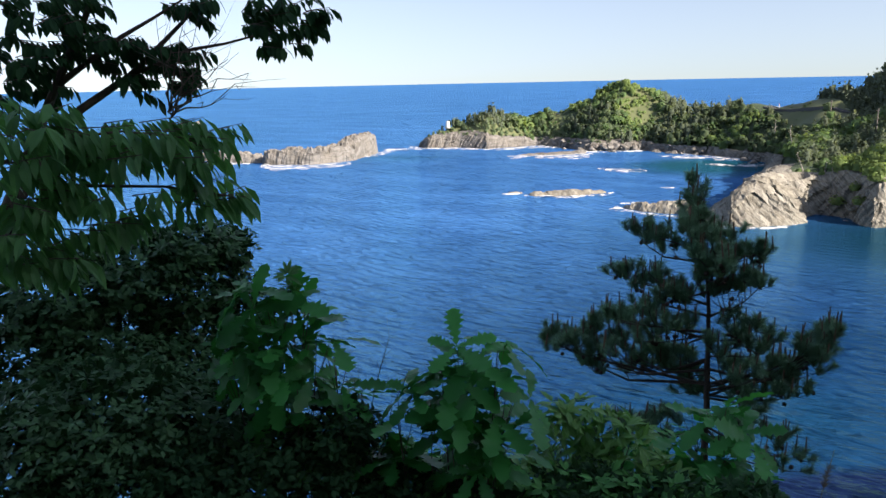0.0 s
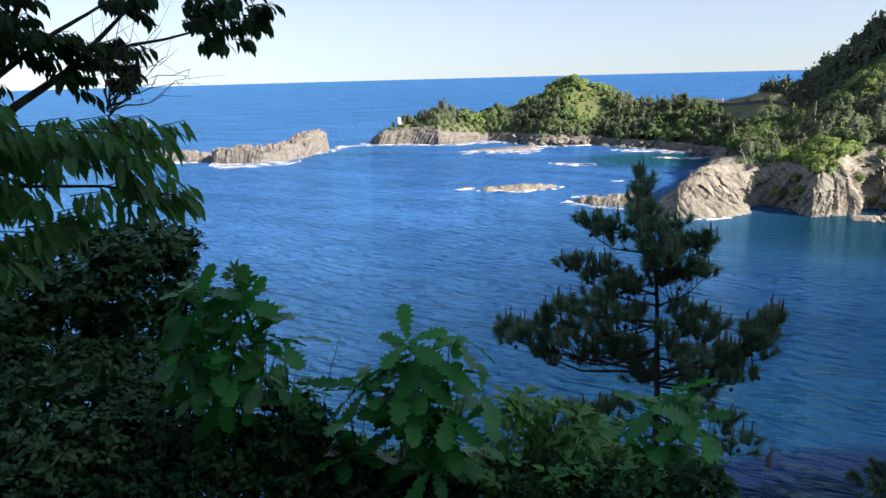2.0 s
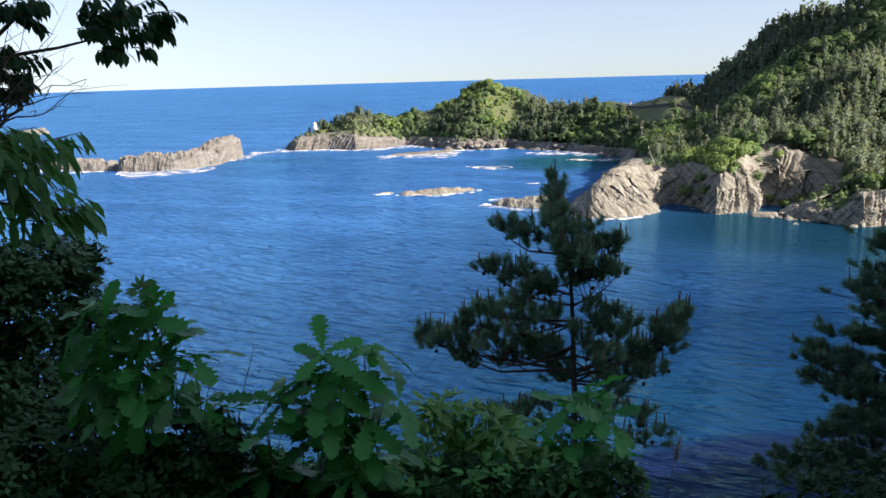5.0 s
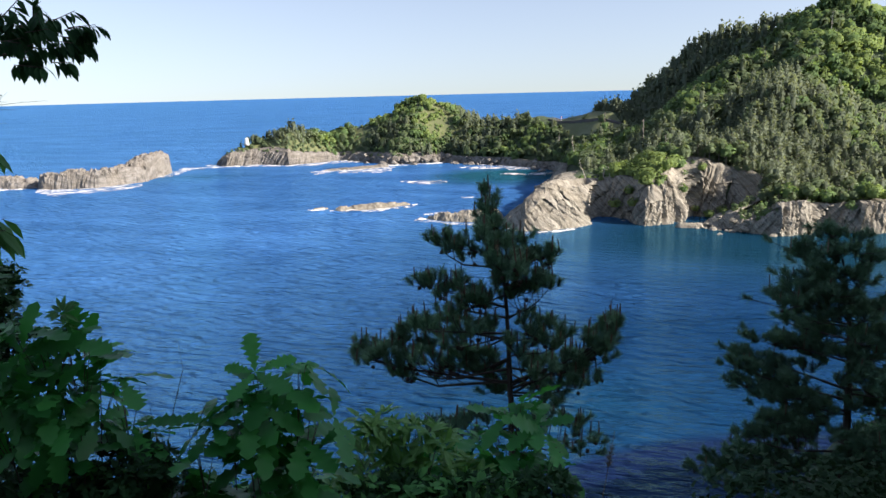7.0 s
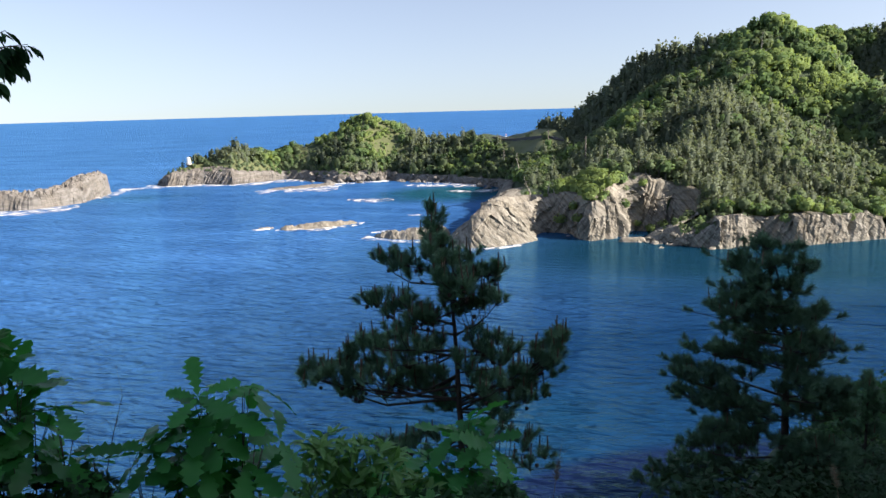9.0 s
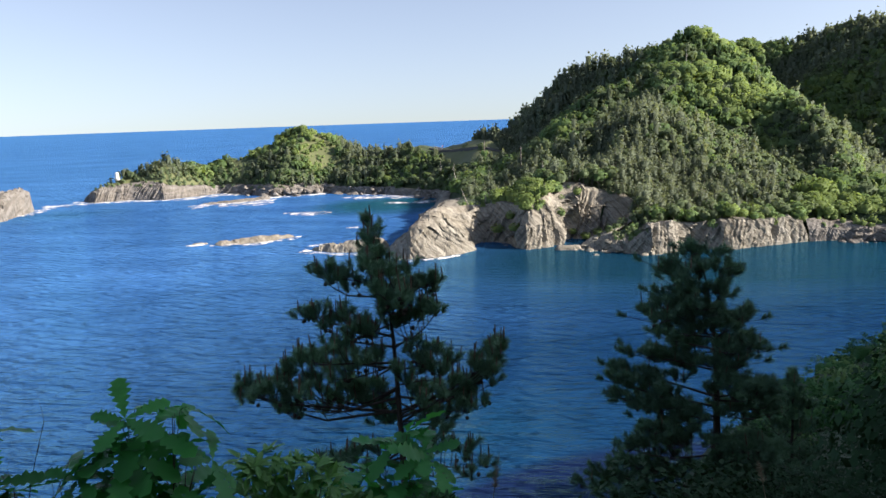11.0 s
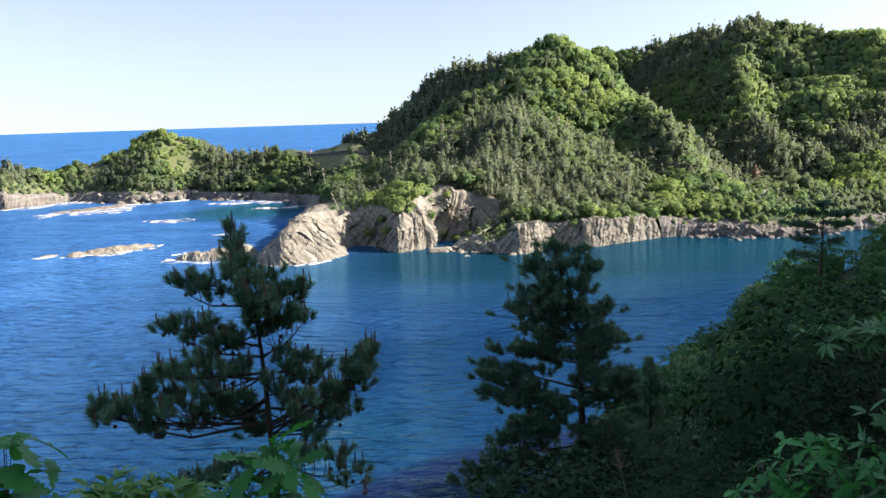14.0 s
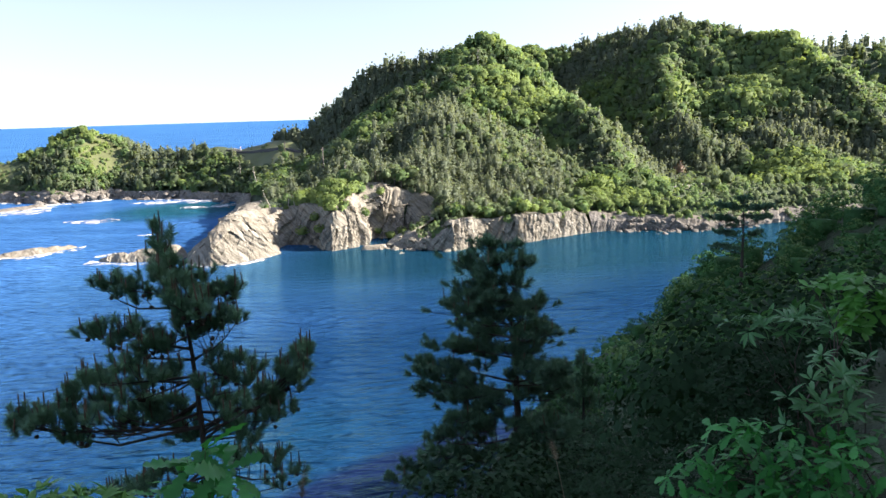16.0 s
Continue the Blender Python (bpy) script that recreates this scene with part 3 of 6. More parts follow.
def spur_crown(rng, height, radius, cushions=46, each=26, clump=0.105):
    """A broad evergreen crown seen from near: rounded cushions of leaves with dark gaps between them. Also says which
    clumps on top of a cushion get the painted sunlight.
    """
    seat = globe(rng, cushions, -0.25)
    size = radius * rng.uniform(0.13, 0.24, cushions)
    middle = seat * (radius, radius, height * 0.45) * rng.uniform(0.74, 0.98, (cushions, 1)) + (0, 0, height * 0.55)
    d = np.concatenate([globe(rng, each, -0.15) for _ in range(cushions)])
    d += np.repeat(seat, each, 0) * 0.35
    d /= np.linalg.norm(d, axis=1, keepdims=True)
    c = np.repeat(middle, each, 0) + d * np.repeat(size, each)[:, None] * (1.15, 1.15, 0.8) * rng.uniform(0.85, 1.06, (len(d), 1))
    # upper clumps that take the lighter, sunlit-looking colour
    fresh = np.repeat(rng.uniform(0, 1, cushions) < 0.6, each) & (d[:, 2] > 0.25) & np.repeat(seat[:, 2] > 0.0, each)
    out = [core(rng, np.array((0, 0, height * 0.5)), np.array((radius * 0.72, radius * 0.72, height * 0.35))), cards(rng, c, d + (0, 0, 0.25), clump * rng.uniform(.6, 1.3, len(d)), 0.4)]
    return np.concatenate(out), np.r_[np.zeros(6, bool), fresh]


def dome_crown(rng, height, radius, count=95, clump=0.46):
    """One crown of a closed canopy: a dome with a few soft swellings, covered with small clumps of leaves."""
    d = globe(rng, count, -0.25)
    bumps = globe(rng, 7, -0.1)
    near = np.exp(-((d[:, None, :] - bumps[None]) ** 2).sum(2) / 0.16).max(1)
    grow = (0.80 + 0.26 * near) * rng.uniform(0.92, 1.06, count)
    deep = min(height * 0.42, radius * 0.95)
    c = d * grow[:, None] * (radius, radius, deep) + (0, 0, height - deep * 1.05)
    lean = bumps[np.argmin(((d[:, None, :] - bumps[None]) ** 2).sum(2), 1)]
    face = d * 1.25 - lean * 0.45 + (0, 0, 0.35)
    return np.concatenate([core(rng, np.array((0, 0, height - deep * 1.15)), np.array((radius, radius, deep)) * 0.84), cards(rng, c, face, clump * rng.uniform(.7, 1.3, count), 0.4)])


def pine_crown(rng, height, radius, tiers=8, clump=0.34):
    """A ragged pine crown: whorls of boughs with tufts, thinner towards the tip."""
    out = []
    base = height * rng.uniform(0.25, 0.38)
    top = rng.uniform(1.7, 3.2)
    out.append(core(rng, np.array((0, 0, base + (height - base) * 0.4)), np.array((radius * 0.5, radius * 0.5, (height - base) * 0.45))))
    for k in range(tiers):
        f = k / (tiers - 1)
        z, reach = base + (height - base) * f, radius * (1 - f ** top) * rng.uniform(0.75, 1.15) + 0.3
        boughs = 6 if f < 0.75 else 3
        for a in rng.uniform(0, 6.28) + np.arange(boughs) * 6.28 / boughs + rng.uniform(-.3, .3, boughs):
            m = 3 if f < 0.7 else 2
            t = np.linspace(0.45, 1, m) * reach * rng.uniform(0.7, 1.15)
            c = np.stack([t * math.cos(a), t * math.sin(a), z + t * 0.25 + rng.uniform(-.2, .2, m)], 1) + rng.normal(0, 0.12, (m, 3))
            d = np.stack([np.full(m, math.cos(a) * .8), np.full(m, math.sin(a) * .8), np.full(m, .5)], 1)
            out.append(cards(rng, c, d, clump * rng.uniform(.7, 1.25, m), 0.5))
    return np.concatenate(out)


def stick(x0, y0, z0, x1, y1, z1, r0, r1, sides=5):
    """The corners and quads of a tapered limb between two points."""
    a, b = np.array((x0, y0, z0), float), np.array((x1, y1, z1), float)
    d = (b - a) / (np.linalg.norm(b - a) + 1e-9)
    u = np.cross(d, (0.3, 0.9, 0.1) if abs(d[1]) < 0.9 else (1, 0, 0))
    u /= np.linalg.norm(u)
    w = np.cross(d, u)
    t = np.arange(sides) * 2 * math.pi / sides
    ring = np.cos(t)[:, None] * u + np.sin(t)[:, None] * w
    k = np.arange(sides)
    return np.concatenate([a + ring * r0, b + ring * r1]), np.stack([k, (k + 1) % sides, (k + 1) % sides + sides, k + sides], 1)


def limbs(pieces, sides=5):
    """Joins limbs, given as rows x0 y0 z0 x1 y1 z1 r0 r1, to one set of corners and quads."""
    vs, fs, n = [], [], 0
    for p in pieces:
        v, f = stick(*p, sides)
        vs.append(v)
        fs.append(f + n)
        n += len(v)
    return np.concatenate(vs), np.concatenate(fs)


def trunk_mesh(rng, name, height, material, thick=0.13):
    lean = rng.uniform(-0.35, 0.35, 2)
    rows, p = [], np.array((0, 0, -0.6))
    for k in range(4):
        q = np.array((lean[0] * (k + 1) / 3, lean[1] * (k + 1) / 4, height * (k + 1) / 4.6)) + np.r_[rng.normal(0, .07, 2), 0]
        rows.append((*p, *q, thick * (1 - k * .2), thick * (1 - (k + 1) * .2)))
        p = q
        if k:
            a = rng.uniform(0, 6.28)
            rows.append((*q, q[0] + math.cos(a) * 1.1, q[1] + math.sin(a) * 1.1, q[2] + 0.7, thick * .4, thick * .15))
    v, f = limbs(rows, 5)
    return mesh_from(name, v, f, [material])


TONES = [LEAF_PINE, LEAF_OLIVE, LEAF_GREEN, LEAF_LIME]
rng = np.random.default_rng(7)
KINDS = []                      # tone, crown corners, height
for k in range(10):
    h = rng.uniform(5.4, 7.6)
    KINDS.append((0, pine_crown(rng, h, rng.uniform(1.35, 2.0)), h))
for tone, low, high in ((1, 1.6, 2.4), (2, 1.7, 2.6), (3, 1.7, 2.6)):
    for k in range(6):
        h = rng.uniform(4.4, 6.2)
        KINDS.append((tone, dome_crown(rng, h, rng.uniform(low, high)), h))


def thinned(rng, c, share=0.42, grow=1.45):
    """The same crown with fewer and larger clumps, for trees far off."""
    q = c.reshape(-1, 4, 6)
    q = q[rng.uniform(0, 1, len(q)) < share].copy()
    mid = q[:, :, :3].mean(1, keepdims=True)
    q[:, :, :3] = mid + (q[:, :, :3] - mid) * grow
    return q.reshape(-1, 6)


KINDS_FAR = [(t, thinned(rng, c, 0.58, 1.27), h) for t, c, h in KINDS]
KINDS_FARTHEST = [(t, thinned(rng, c, 0.36, 1.58), h) for t, c, h in KINDS]
OF_TONE = [[i for i, k in enumerate(KINDS) if k[0] == t] for t in range(4)]

WOODED = [(-6, 393), (20, 381), (60, 383), (75, 357), (112, 332), (126, 310), (128, 285), (120, 262), (110, 238), (103, 214), (100, 200), (99, 186), (99, 170), (112, 176), (124, 172), (127, 160), (127, 149), (140, 141), (165, 138), (190, 128), (230, 112), (262, 92), (335, 92),
          (392, 170), (396, 320), (330, 352), (235, 345), (178, 392), (120, 404), (60, 406), (10, 402)]


def within(x, y, outline):
    inside = np.zeros(x.shape, bool)
    for a, b in zip(outline, outline[1:] + outline[:1]):
        if a[1] != b[1]:
            inside ^= ((a[1] > y) != (b[1] > y)) & (x < (b[0] - a[0]) * (y - a[1]) / (b[1] - a[1]) + a[0])
    return inside


def spread(rng, x0, x1, y0, y1, step):
    gx, gy = np.meshgrid(np.arange(x0, x1, step), np.arange(y0, y1, step))
    return (gx + rng.uniform(-.48, .48, gx.shape) * step).ravel(), (gy + rng.uniform(-.48, .48, gx.shape) * step).ravel()


def spot(x, y, cx, cy, r):
    return np.exp(-((x - cx) ** 2 + (y - cy) ** 2) / (r * r))


def choose_tone(rng, x, y):
    """Pines along the shore and the western slopes, bright broadleaved trees in patches; some spots put sun or shade
    into the tree tones.
    """
    u = fractal(x / 42, y / 42, x * 0, 3, 91) * 1.7 + rng.normal(0, 0.32, x.shape) - 0.03
    # the spot at (290, 195) stands in for a sunlit slope
    bright = ((122, 325, 14, 0.8), (110, 232, 9, 0.6), (95, 370, 9, 0.5), (98, 380, 9, 0.6), (104, 176, 7, 1.6), (108, 183, 7, 1.4), (126, 175, 7, 0.9), (185, 152, 6, 1.8), (179, 145, 6, 1.8), (168, 169, 3, 1.4), (210, 180, 13, 0.9), (226, 203, 13, 0.8), (206, 208, 14, 0.7), (204, 222, 9, 0.6), (170, 232, 15, 0.8), (148, 225, 12, 0.7), (290, 195, 34, 0.6), (330, 175, 30, 0.5), (180, 130, 14, 0.7))
    # the spots at (93, 218) and (185, 320) stand in for shaded slopes
    dark = ((150, 178, 24, 1.1), (165, 158, 14, 1.1), (140, 166, 14, 1.0), (185, 190, 16, 0.5), (250, 205, 18, 0.5), (185, 320, 30, 0.7), (130, 350, 25, 0.5), (20, 390, 30, 0.4), (93, 218, 24, 1.2), (77, 378, 12, 1.3), (118, 345, 22, 0.35), (200, 285, 26, 0.7), (262, 180, 12, 0.6))
    for cx, cy, r, k in bright:
        u = u + k * spot(x, y, cx, cy, r)
    for cx, cy, r, k in dark:
        u = u - k * spot(x, y, cx, cy, r)
    return np.digitize(u, [-0.42, 0.02, 0.55])


def place_wood(name, label, x, y, rng, grow=1.0, singles=None):
    """Trees at the points (x, y), joined to one mesh; those for which singles is true become things of their own."""
    z = land(x, y)
    tone = choose_tone(rng, x, y)
    pick = np.array([OF_TONE[t][rng.integers(len(OF_TONE[t]))] for t in tone])
    size, turn = (0.55 + 0.65 * rng.uniform(0, 1, len(x)) ** 1.3) * grow * np.where((np.hypot(x, y) > 330) & (y < 320), 1.12, 1.0) * (1 - 0.12 * spot(x, y, 14, 392, 30) + 0.25 * spot(x, y, 46, 396, 16)) * (1 - 0.35 * spot(x, y, 138, 290, 20)) * (1 - 0.4 * spot(x, y, 97, 205, 15)) * (1 - 0.4 * spot(x, y, 136, 322, 16)) * (1 - 0.15 * spot(x, y, 90, 380, 25)), rng.uniform(0, 6.28, len(x))
    tall = rng.uniform(0.8, 1.12, len(x)) * np.where(tone == 0, 1.06, 1.0)
    if singles is None:
        singles = np.zeros(len(x), bool)
    verts, slots = [], []
    slope = np.stack([land(x - 5, y) - land(x + 5, y), land(x, y - 5) - land(x, y + 5), np.full(len(x), 10.0)], 1)
    slope /= np.linalg.norm(slope, axis=1, keepdims=True)
    far = (np.hypot(x, y) > 240) & (len(KINDS) == len(KINDS_FAR))
    farthest = far & (np.hypot(x, y) > 305)
    for i in np.nonzero(~singles)[0]:
        t, c, h = (KINDS_FARTHEST if farthest[i] else KINDS_FAR if far[i] else KINDS)[pick[i]]
        ca, sa = math.cos(turn[i]) * size[i], math.sin(turn[i]) * size[i]
        v = np.empty_like(c)
        v[:, 0], v[:, 1], v[:, 2] = c[:, 0] * ca - c[:, 1] * sa + x[i], c[:, 0] * sa + c[:, 1] * ca + y[i], c[:, 2] * size[i] * tall[i] * 1.12 + z[i] - 0.3 - 0.32 * h * size[i]
        v[:, 3], v[:, 4], v[:, 5] = (c[:, 3] * ca - c[:, 4] * sa) / size[i], (c[:, 3] * sa + c[:, 4] * ca) / size[i], c[:, 5]
        v[:, 3:] = v[:, 3:] * 0.62 + slope[i] * 0.55
        verts.append(v)
        slots.append(np.full(len(c) // 4, t))
    v = np.concatenate(verts)
    me = mesh_from(name, v[:, :3], np.arange(len(v)).reshape(-1, 4), TONES, np.concatenate(slots), normals=v[:, 3:])
    tagged(new(name, me), label, "wood", kind="stuff")
    return [(KINDS[pick[i]][0], pick[i], pose(x[i], y[i], z[i] - 0.3, 0, 0, math.degrees(turn[i])) @ Matrix.Scale(size[i], 4)) for i in np.nonzero(singles)[0]]


def single_trees(places):
    """The nearest trees of the hillside, each a thing with a trunk and a crown."""
    rng = np.random.default_rng(3)
    words = ("grey green pine with a ragged crown on the hillside", "dark olive evergreen tree with a dense crown", "fresh green broadleaved tree with a rounded crown", "bright lime green broadleaved tree in new leaf")
    names = ("pine_tree", "evergreen_tree", "broadleaved_tree", "broadleaved_tree")
    meshes = {}
    for tone, k, m in places:
        if k not in meshes:
            t, c, h = KINDS[k]
            meshes[k] = (mesh_from("crown", c[:, :3], np.arange(len(c)).reshape(-1, 4), [TONES[t]], normals=c[:, 3:]), trunk_mesh(rng, "trunk", h, BARK_GREY))
        tree = tagged(new(names[tone]), words[tone], "tree", "trees on the hillside")
        tree.matrix_world = m
        part_of("trunk", meshes[k][1], tree, "grey bark")
        part_of("crown", meshes[k][0], tree)


def build_woods():
    rng = np.random.default_rng(21)
    x, y = spread(rng, -10, 400, 90, 410, 2.4)
    s, rise = shore(x, y)
    keep = within(x, y, WOODED) & (s > rise * 0.36 + 1.2)
    far = np.hypot(x, y)
    keep &= rng.uniform(0, 1, len(x)) < np.where(far > 330, np.where(y > 320, 0.85, 0.9), 0.95)
    keep &= (x > 60) | (s > 9.5)
    keep &= (spot(x, y, 59, 391, 10) < 0.45) & (spot(x, y, 99, 370, 8) < 0.5)
    keep &= (spot(x, y, 59, 394, 8) < 0.5) & (spot(x, y, 1, 389, 5) < 0.4)
    keep &= ~((((x - 150) / 9) ** 2 + ((y - 308) / 27) ** 2 < 1) & (rng.uniform(0, 1, len(x)) < 0.96))          # the meadow by the road
    keep &= ~((spot(x, y, 222, 122, 26) > 0.45) & (rng.uniform(0, 1, len(x)) < 0.72))          # the shelf above the beach
    keep &= ~((spot(x, y, 200, 133, 14) > 0.5) & (rng.uniform(0, 1, len(x)) < 0.8))
    keep &= ~((x / y > 0.395) & (x / y < 0.497) & (0.905 * x + 0.43 * y > 268))          # the open saddle
    x, y = x[keep], y[keep]
    near = (x > 96) & (x < 172) & (y < 196) & (y - x < 62)
    order = np.argsort(np.hypot(x, y) + (~near) * 1e6)
    singles = np.zeros(len(x), bool)
    singles[order[:290]] = near[order[:290]]
    single_trees(place_wood("hillside_wood", "dense mixed wood of pines and broadleaved trees on the hills", x, y, rng, 0.98, singles))
    x, y = spread(rng, 480, 640, 90, 300, 7.5)
    place_wood("far_wood", "dark far wood along the ridge", x, y, rng, 1.4)
    # low scrub on the shelf above the beach, in the meadow and on the cliff tops
    x, y = spread(rng, 60, 262, 95, 330, 2.0)
    s, rise = shore(x, y)
    shelf = (spot(x, y, 222, 122, 30) > 0.35) | (spot(x, y, 200, 133, 18) > 0.35) | (spot(x, y, 148, 316, 14) > 0.4) & (rng.uniform(0, 1, len(x)) < 0.15)
    cliff = (s > rise * 0.42 + 0.8) & (s < rise * 0.4 + 9) & (x > 92) & (y < 200) & (rng.uniform(0, 1, len(x)) < 0.75)
    keep = (shelf & (s > 3.5)) | cliff
    kinds, tones = list(KINDS), [list(t) for t in OF_TONE]
    low = np.random.default_rng(31)
    KINDS[:] = [(t, broad_crown(low, 4.6, 2.9, 4, 11, 0.75), 4.6) for t in (1, 1, 1, 2, 2, 2, 3, 3)]
    OF_TONE[:] = [[0, 1, 2], [0, 1, 2], [3, 4, 5], [6, 7]]
    place_wood("scrub", "low green scrub on the shelf and the cliff tops", x[keep], y[keep], rng, 0.46)
    x, y = spread(rng, -8, 130, 320, 404, 2.2)
    s, rise = shore(x, y)
    keep = (s > rise * 0.42 + 1.2) & (s < 16) & (rng.uniform(0, 1, len(x)) < np.where((x < 62) & (s < 9), 0.3, 0.7))
    keep |= (x < 62) & (s > 4.5) & (y > 378) & (rng.uniform(0, 1, len(x)) < 0.6)
    keep |= (spot(x, y, 99, 370, 9) > 0.45) & (rng.uniform(0, 1, len(x)) < 0.8)
    place_wood("shore_scrub", "low green shrubs above the rocky shore of the islet", x[keep], y[keep], rng, 0.5)
    KINDS[:], OF_TONE[:] = kinds, tones


build_woods()


def build_cliff_trees():
    """The bright trees that stand along the brow of the cliff beside the cave."""
    rng = np.random.default_rng(9)
    places = []
    for x, y in ((97.5, 173), (100, 171.5), (102.5, 173.5), (105, 171), (107.5, 174), (103, 177), (99, 178), (110, 176), (113, 174.5), (116, 172.5), (118.5, 170), (115, 177), (119, 175), (122, 169), (96, 180), (106, 180)):
        k = OF_TONE[int(rng.choice((2, 3, 3)))][int(rng.integers(3))]
        places.append((KINDS[k][0], k, pose(x, y, float(land(np.array([x]), np.array([y]))[0]) - 0.9, 0, 0, rng.uniform(0, 360)) @ Matrix.Scale(rng.uniform(0.5, 0.8), 4)))
    for x, y, s in ((181, 147, 1.15), (184, 146, 1.0), (180, 151, 1.0), (185, 149, 0.9)):          # the yellow green clump by the road
        k = OF_TONE[3][int(rng.integers(3))]
        places.append((3, k, pose(x, y, float(land(np.array([x]), np.array([y]))[0]) - 0.6, 0, 0, rng.uniform(0, 360)) @ Matrix.Scale(s, 4)))
    single_trees(places)
    c = pine_crown(rng, 8.0, 2.6, 7, 0.34)
    tree = tagged(new("pine_tree"), "withered brown pine among the green trees by the road", "tree")
    tree.matrix_world = pose(WITHERED[0], WITHERED[1], float(land(np.array([WITHERED[0]]), np.array([WITHERED[1]]))[0]) - 0.4)
    part_of("trunk", trunk_mesh(rng, "trunk", 8.0, BARK_GREY), tree, "grey bark")
    part_of("crown", mesh_from("crown", c[:, :3], np.arange(len(c)).reshape(-1, 4), [LEAF_BROWN], normals=c[:, 3:]), tree, "withered brown needles")


WITHERED = (238.0, 156.0)
build_cliff_trees()


CREST = np.array([(49.4, 30.4), (48.4, 27.6), (49.8, 26.2), (51.0, 31.2), (47.0, 26.4), (47.8, 25.3)])      # the tallest bushes, beside the flat-topped pine


def build_spur_wood():
    """Bushes and low trees on the shaded spur that runs down to the water."""
    rng = np.random.default_rng(5)
    kinds = [spur_crown(rng, rng.uniform(3.4, 4.8), rng.uniform(1.7, 2.5)) for _ in range(7)]
    fine = [broad_crown(rng, rng.uniform(2.6, 3.6), rng.uniform(1.5, 2.0), 12, 135, 0.075, False) for _ in range(3)]
    fine = [(c, np.zeros(len(c) // 4, bool)) for c in fine]
    x, y = spread(rng, -40, 110, 2, 60, 2.5)
    s, rise = shore(x, y)
    r = np.hypot(x, y)
    thin = rng.uniform(0, 1, len(x)) < np.where(r > 24, 0.55, 1.0)
    x, y, s, r = x[thin], y[thin], s[thin], r[thin]
    keep = (s > np.where(r > 24, 6.5, 2.5)) & (r > np.where(x > 4, 7.6, 11)) & (x > -14) & ((x > 0.62 * y + 8) | (y < 9)) & (y > 0.24 * x - 1)
    x, y = np.r_[x[keep], CREST[:, 0]], np.r_[y[keep], CREST[:, 1]]
    r, z = np.hypot(x, y), land(x, y)
    tall = np.where(r > 40, np.interp(x - 1.6 * y, [-10, -4, 1, 5, 12], [0.55, 0.6, 1.14, 1.02, 0.82]), 1.0)      # highest on the crest, low at its foot
    verts, slots = [], []
    for i in range(len(x)):
        c, up = (kinds if r[i] > 24 else fine)[rng.integers(7 if r[i] > 24 else 3)]
        k, a = rng.uniform(0.8, 1.1) * tall[i] * (1.0 if r[i] > 34 else 0.75), rng.uniform(0, 6.28)
        ca, sa = math.cos(a) * k, math.sin(a) * k
        verts.append(np.stack([c[:, 0] * ca - c[:, 1] * sa + x[i], c[:, 0] * sa + c[:, 1] * ca + y[i], c[:, 2] * k * rng.uniform(.9, 1.2) + z[i] - (1.5 if r[i] > 24 else 0.5),
                               (c[:, 3] * ca - c[:, 4] * sa) / k, (c[:, 3] * sa + c[:, 4] * ca) / k, c[:, 5]], 1))
        # on six bushes in ten the tops take the painted sunlit colour
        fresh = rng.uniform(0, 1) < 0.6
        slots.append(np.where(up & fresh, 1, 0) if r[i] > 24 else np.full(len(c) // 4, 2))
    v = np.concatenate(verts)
    me = mesh_from("spur_wood", v[:, :3], np.arange(len(v)).reshape(-1, 4), [LEAF_SPUR, LEAF_SPUR_LIT, LEAF_SHADE], np.concatenate(slots), normals=v[:, 3:])
    tagged(new("spur_wood", me), "dense shaded evergreen bushes on the near slope, sunlit tops put into the leaf colour", "bushes", kind="stuff")


build_spur_wood()


def build_unseen_shade_trees():
    """Unseen trees added on the hillside behind the path, to keep sun and sky off the foreground."""
    rng = np.random.default_rng(77)
    kinds = [broad_crown(rng, 7.5, 2.8, 10, 22, 0.42) for _ in range(4)]
    trunks = [trunk_mesh(rng, "trunk", 7.5, BARK_DARK, 0.16) for _ in range(2)]
    crowns = [mesh_from("crown", c[:, :3], np.arange(len(c)).reshape(-1, 4), [LEAF_SPUR], normals=c[:, 3:]) for c in kinds]
    x, y = spread(rng, -26, 40, -24, 1, 3.6)
    # only where the added trees block light, out of view
    keep = (y < -11.0) & (x > -9)
    for px, py in zip(x[keep], y[keep]):
        tree = tagged(new("broadleaved_tree"), "unseen broadleaved tree added behind the path to block sun and sky", "tree", "trees behind the path")
        tree.matrix_world = pose(px, py, float(land(np.array([px]), np.array([py]))[0]) - 0.3, 0, 0, rng.uniform(0, 360)) @ Matrix.Scale(rng.uniform(0.85, 1.2), 4)
        part_of("trunk", trunks[rng.integers(2)], tree, "dark bark")
        part_of("crown", crowns[rng.integers(4)], tree)


build_unseen_shade_trees()

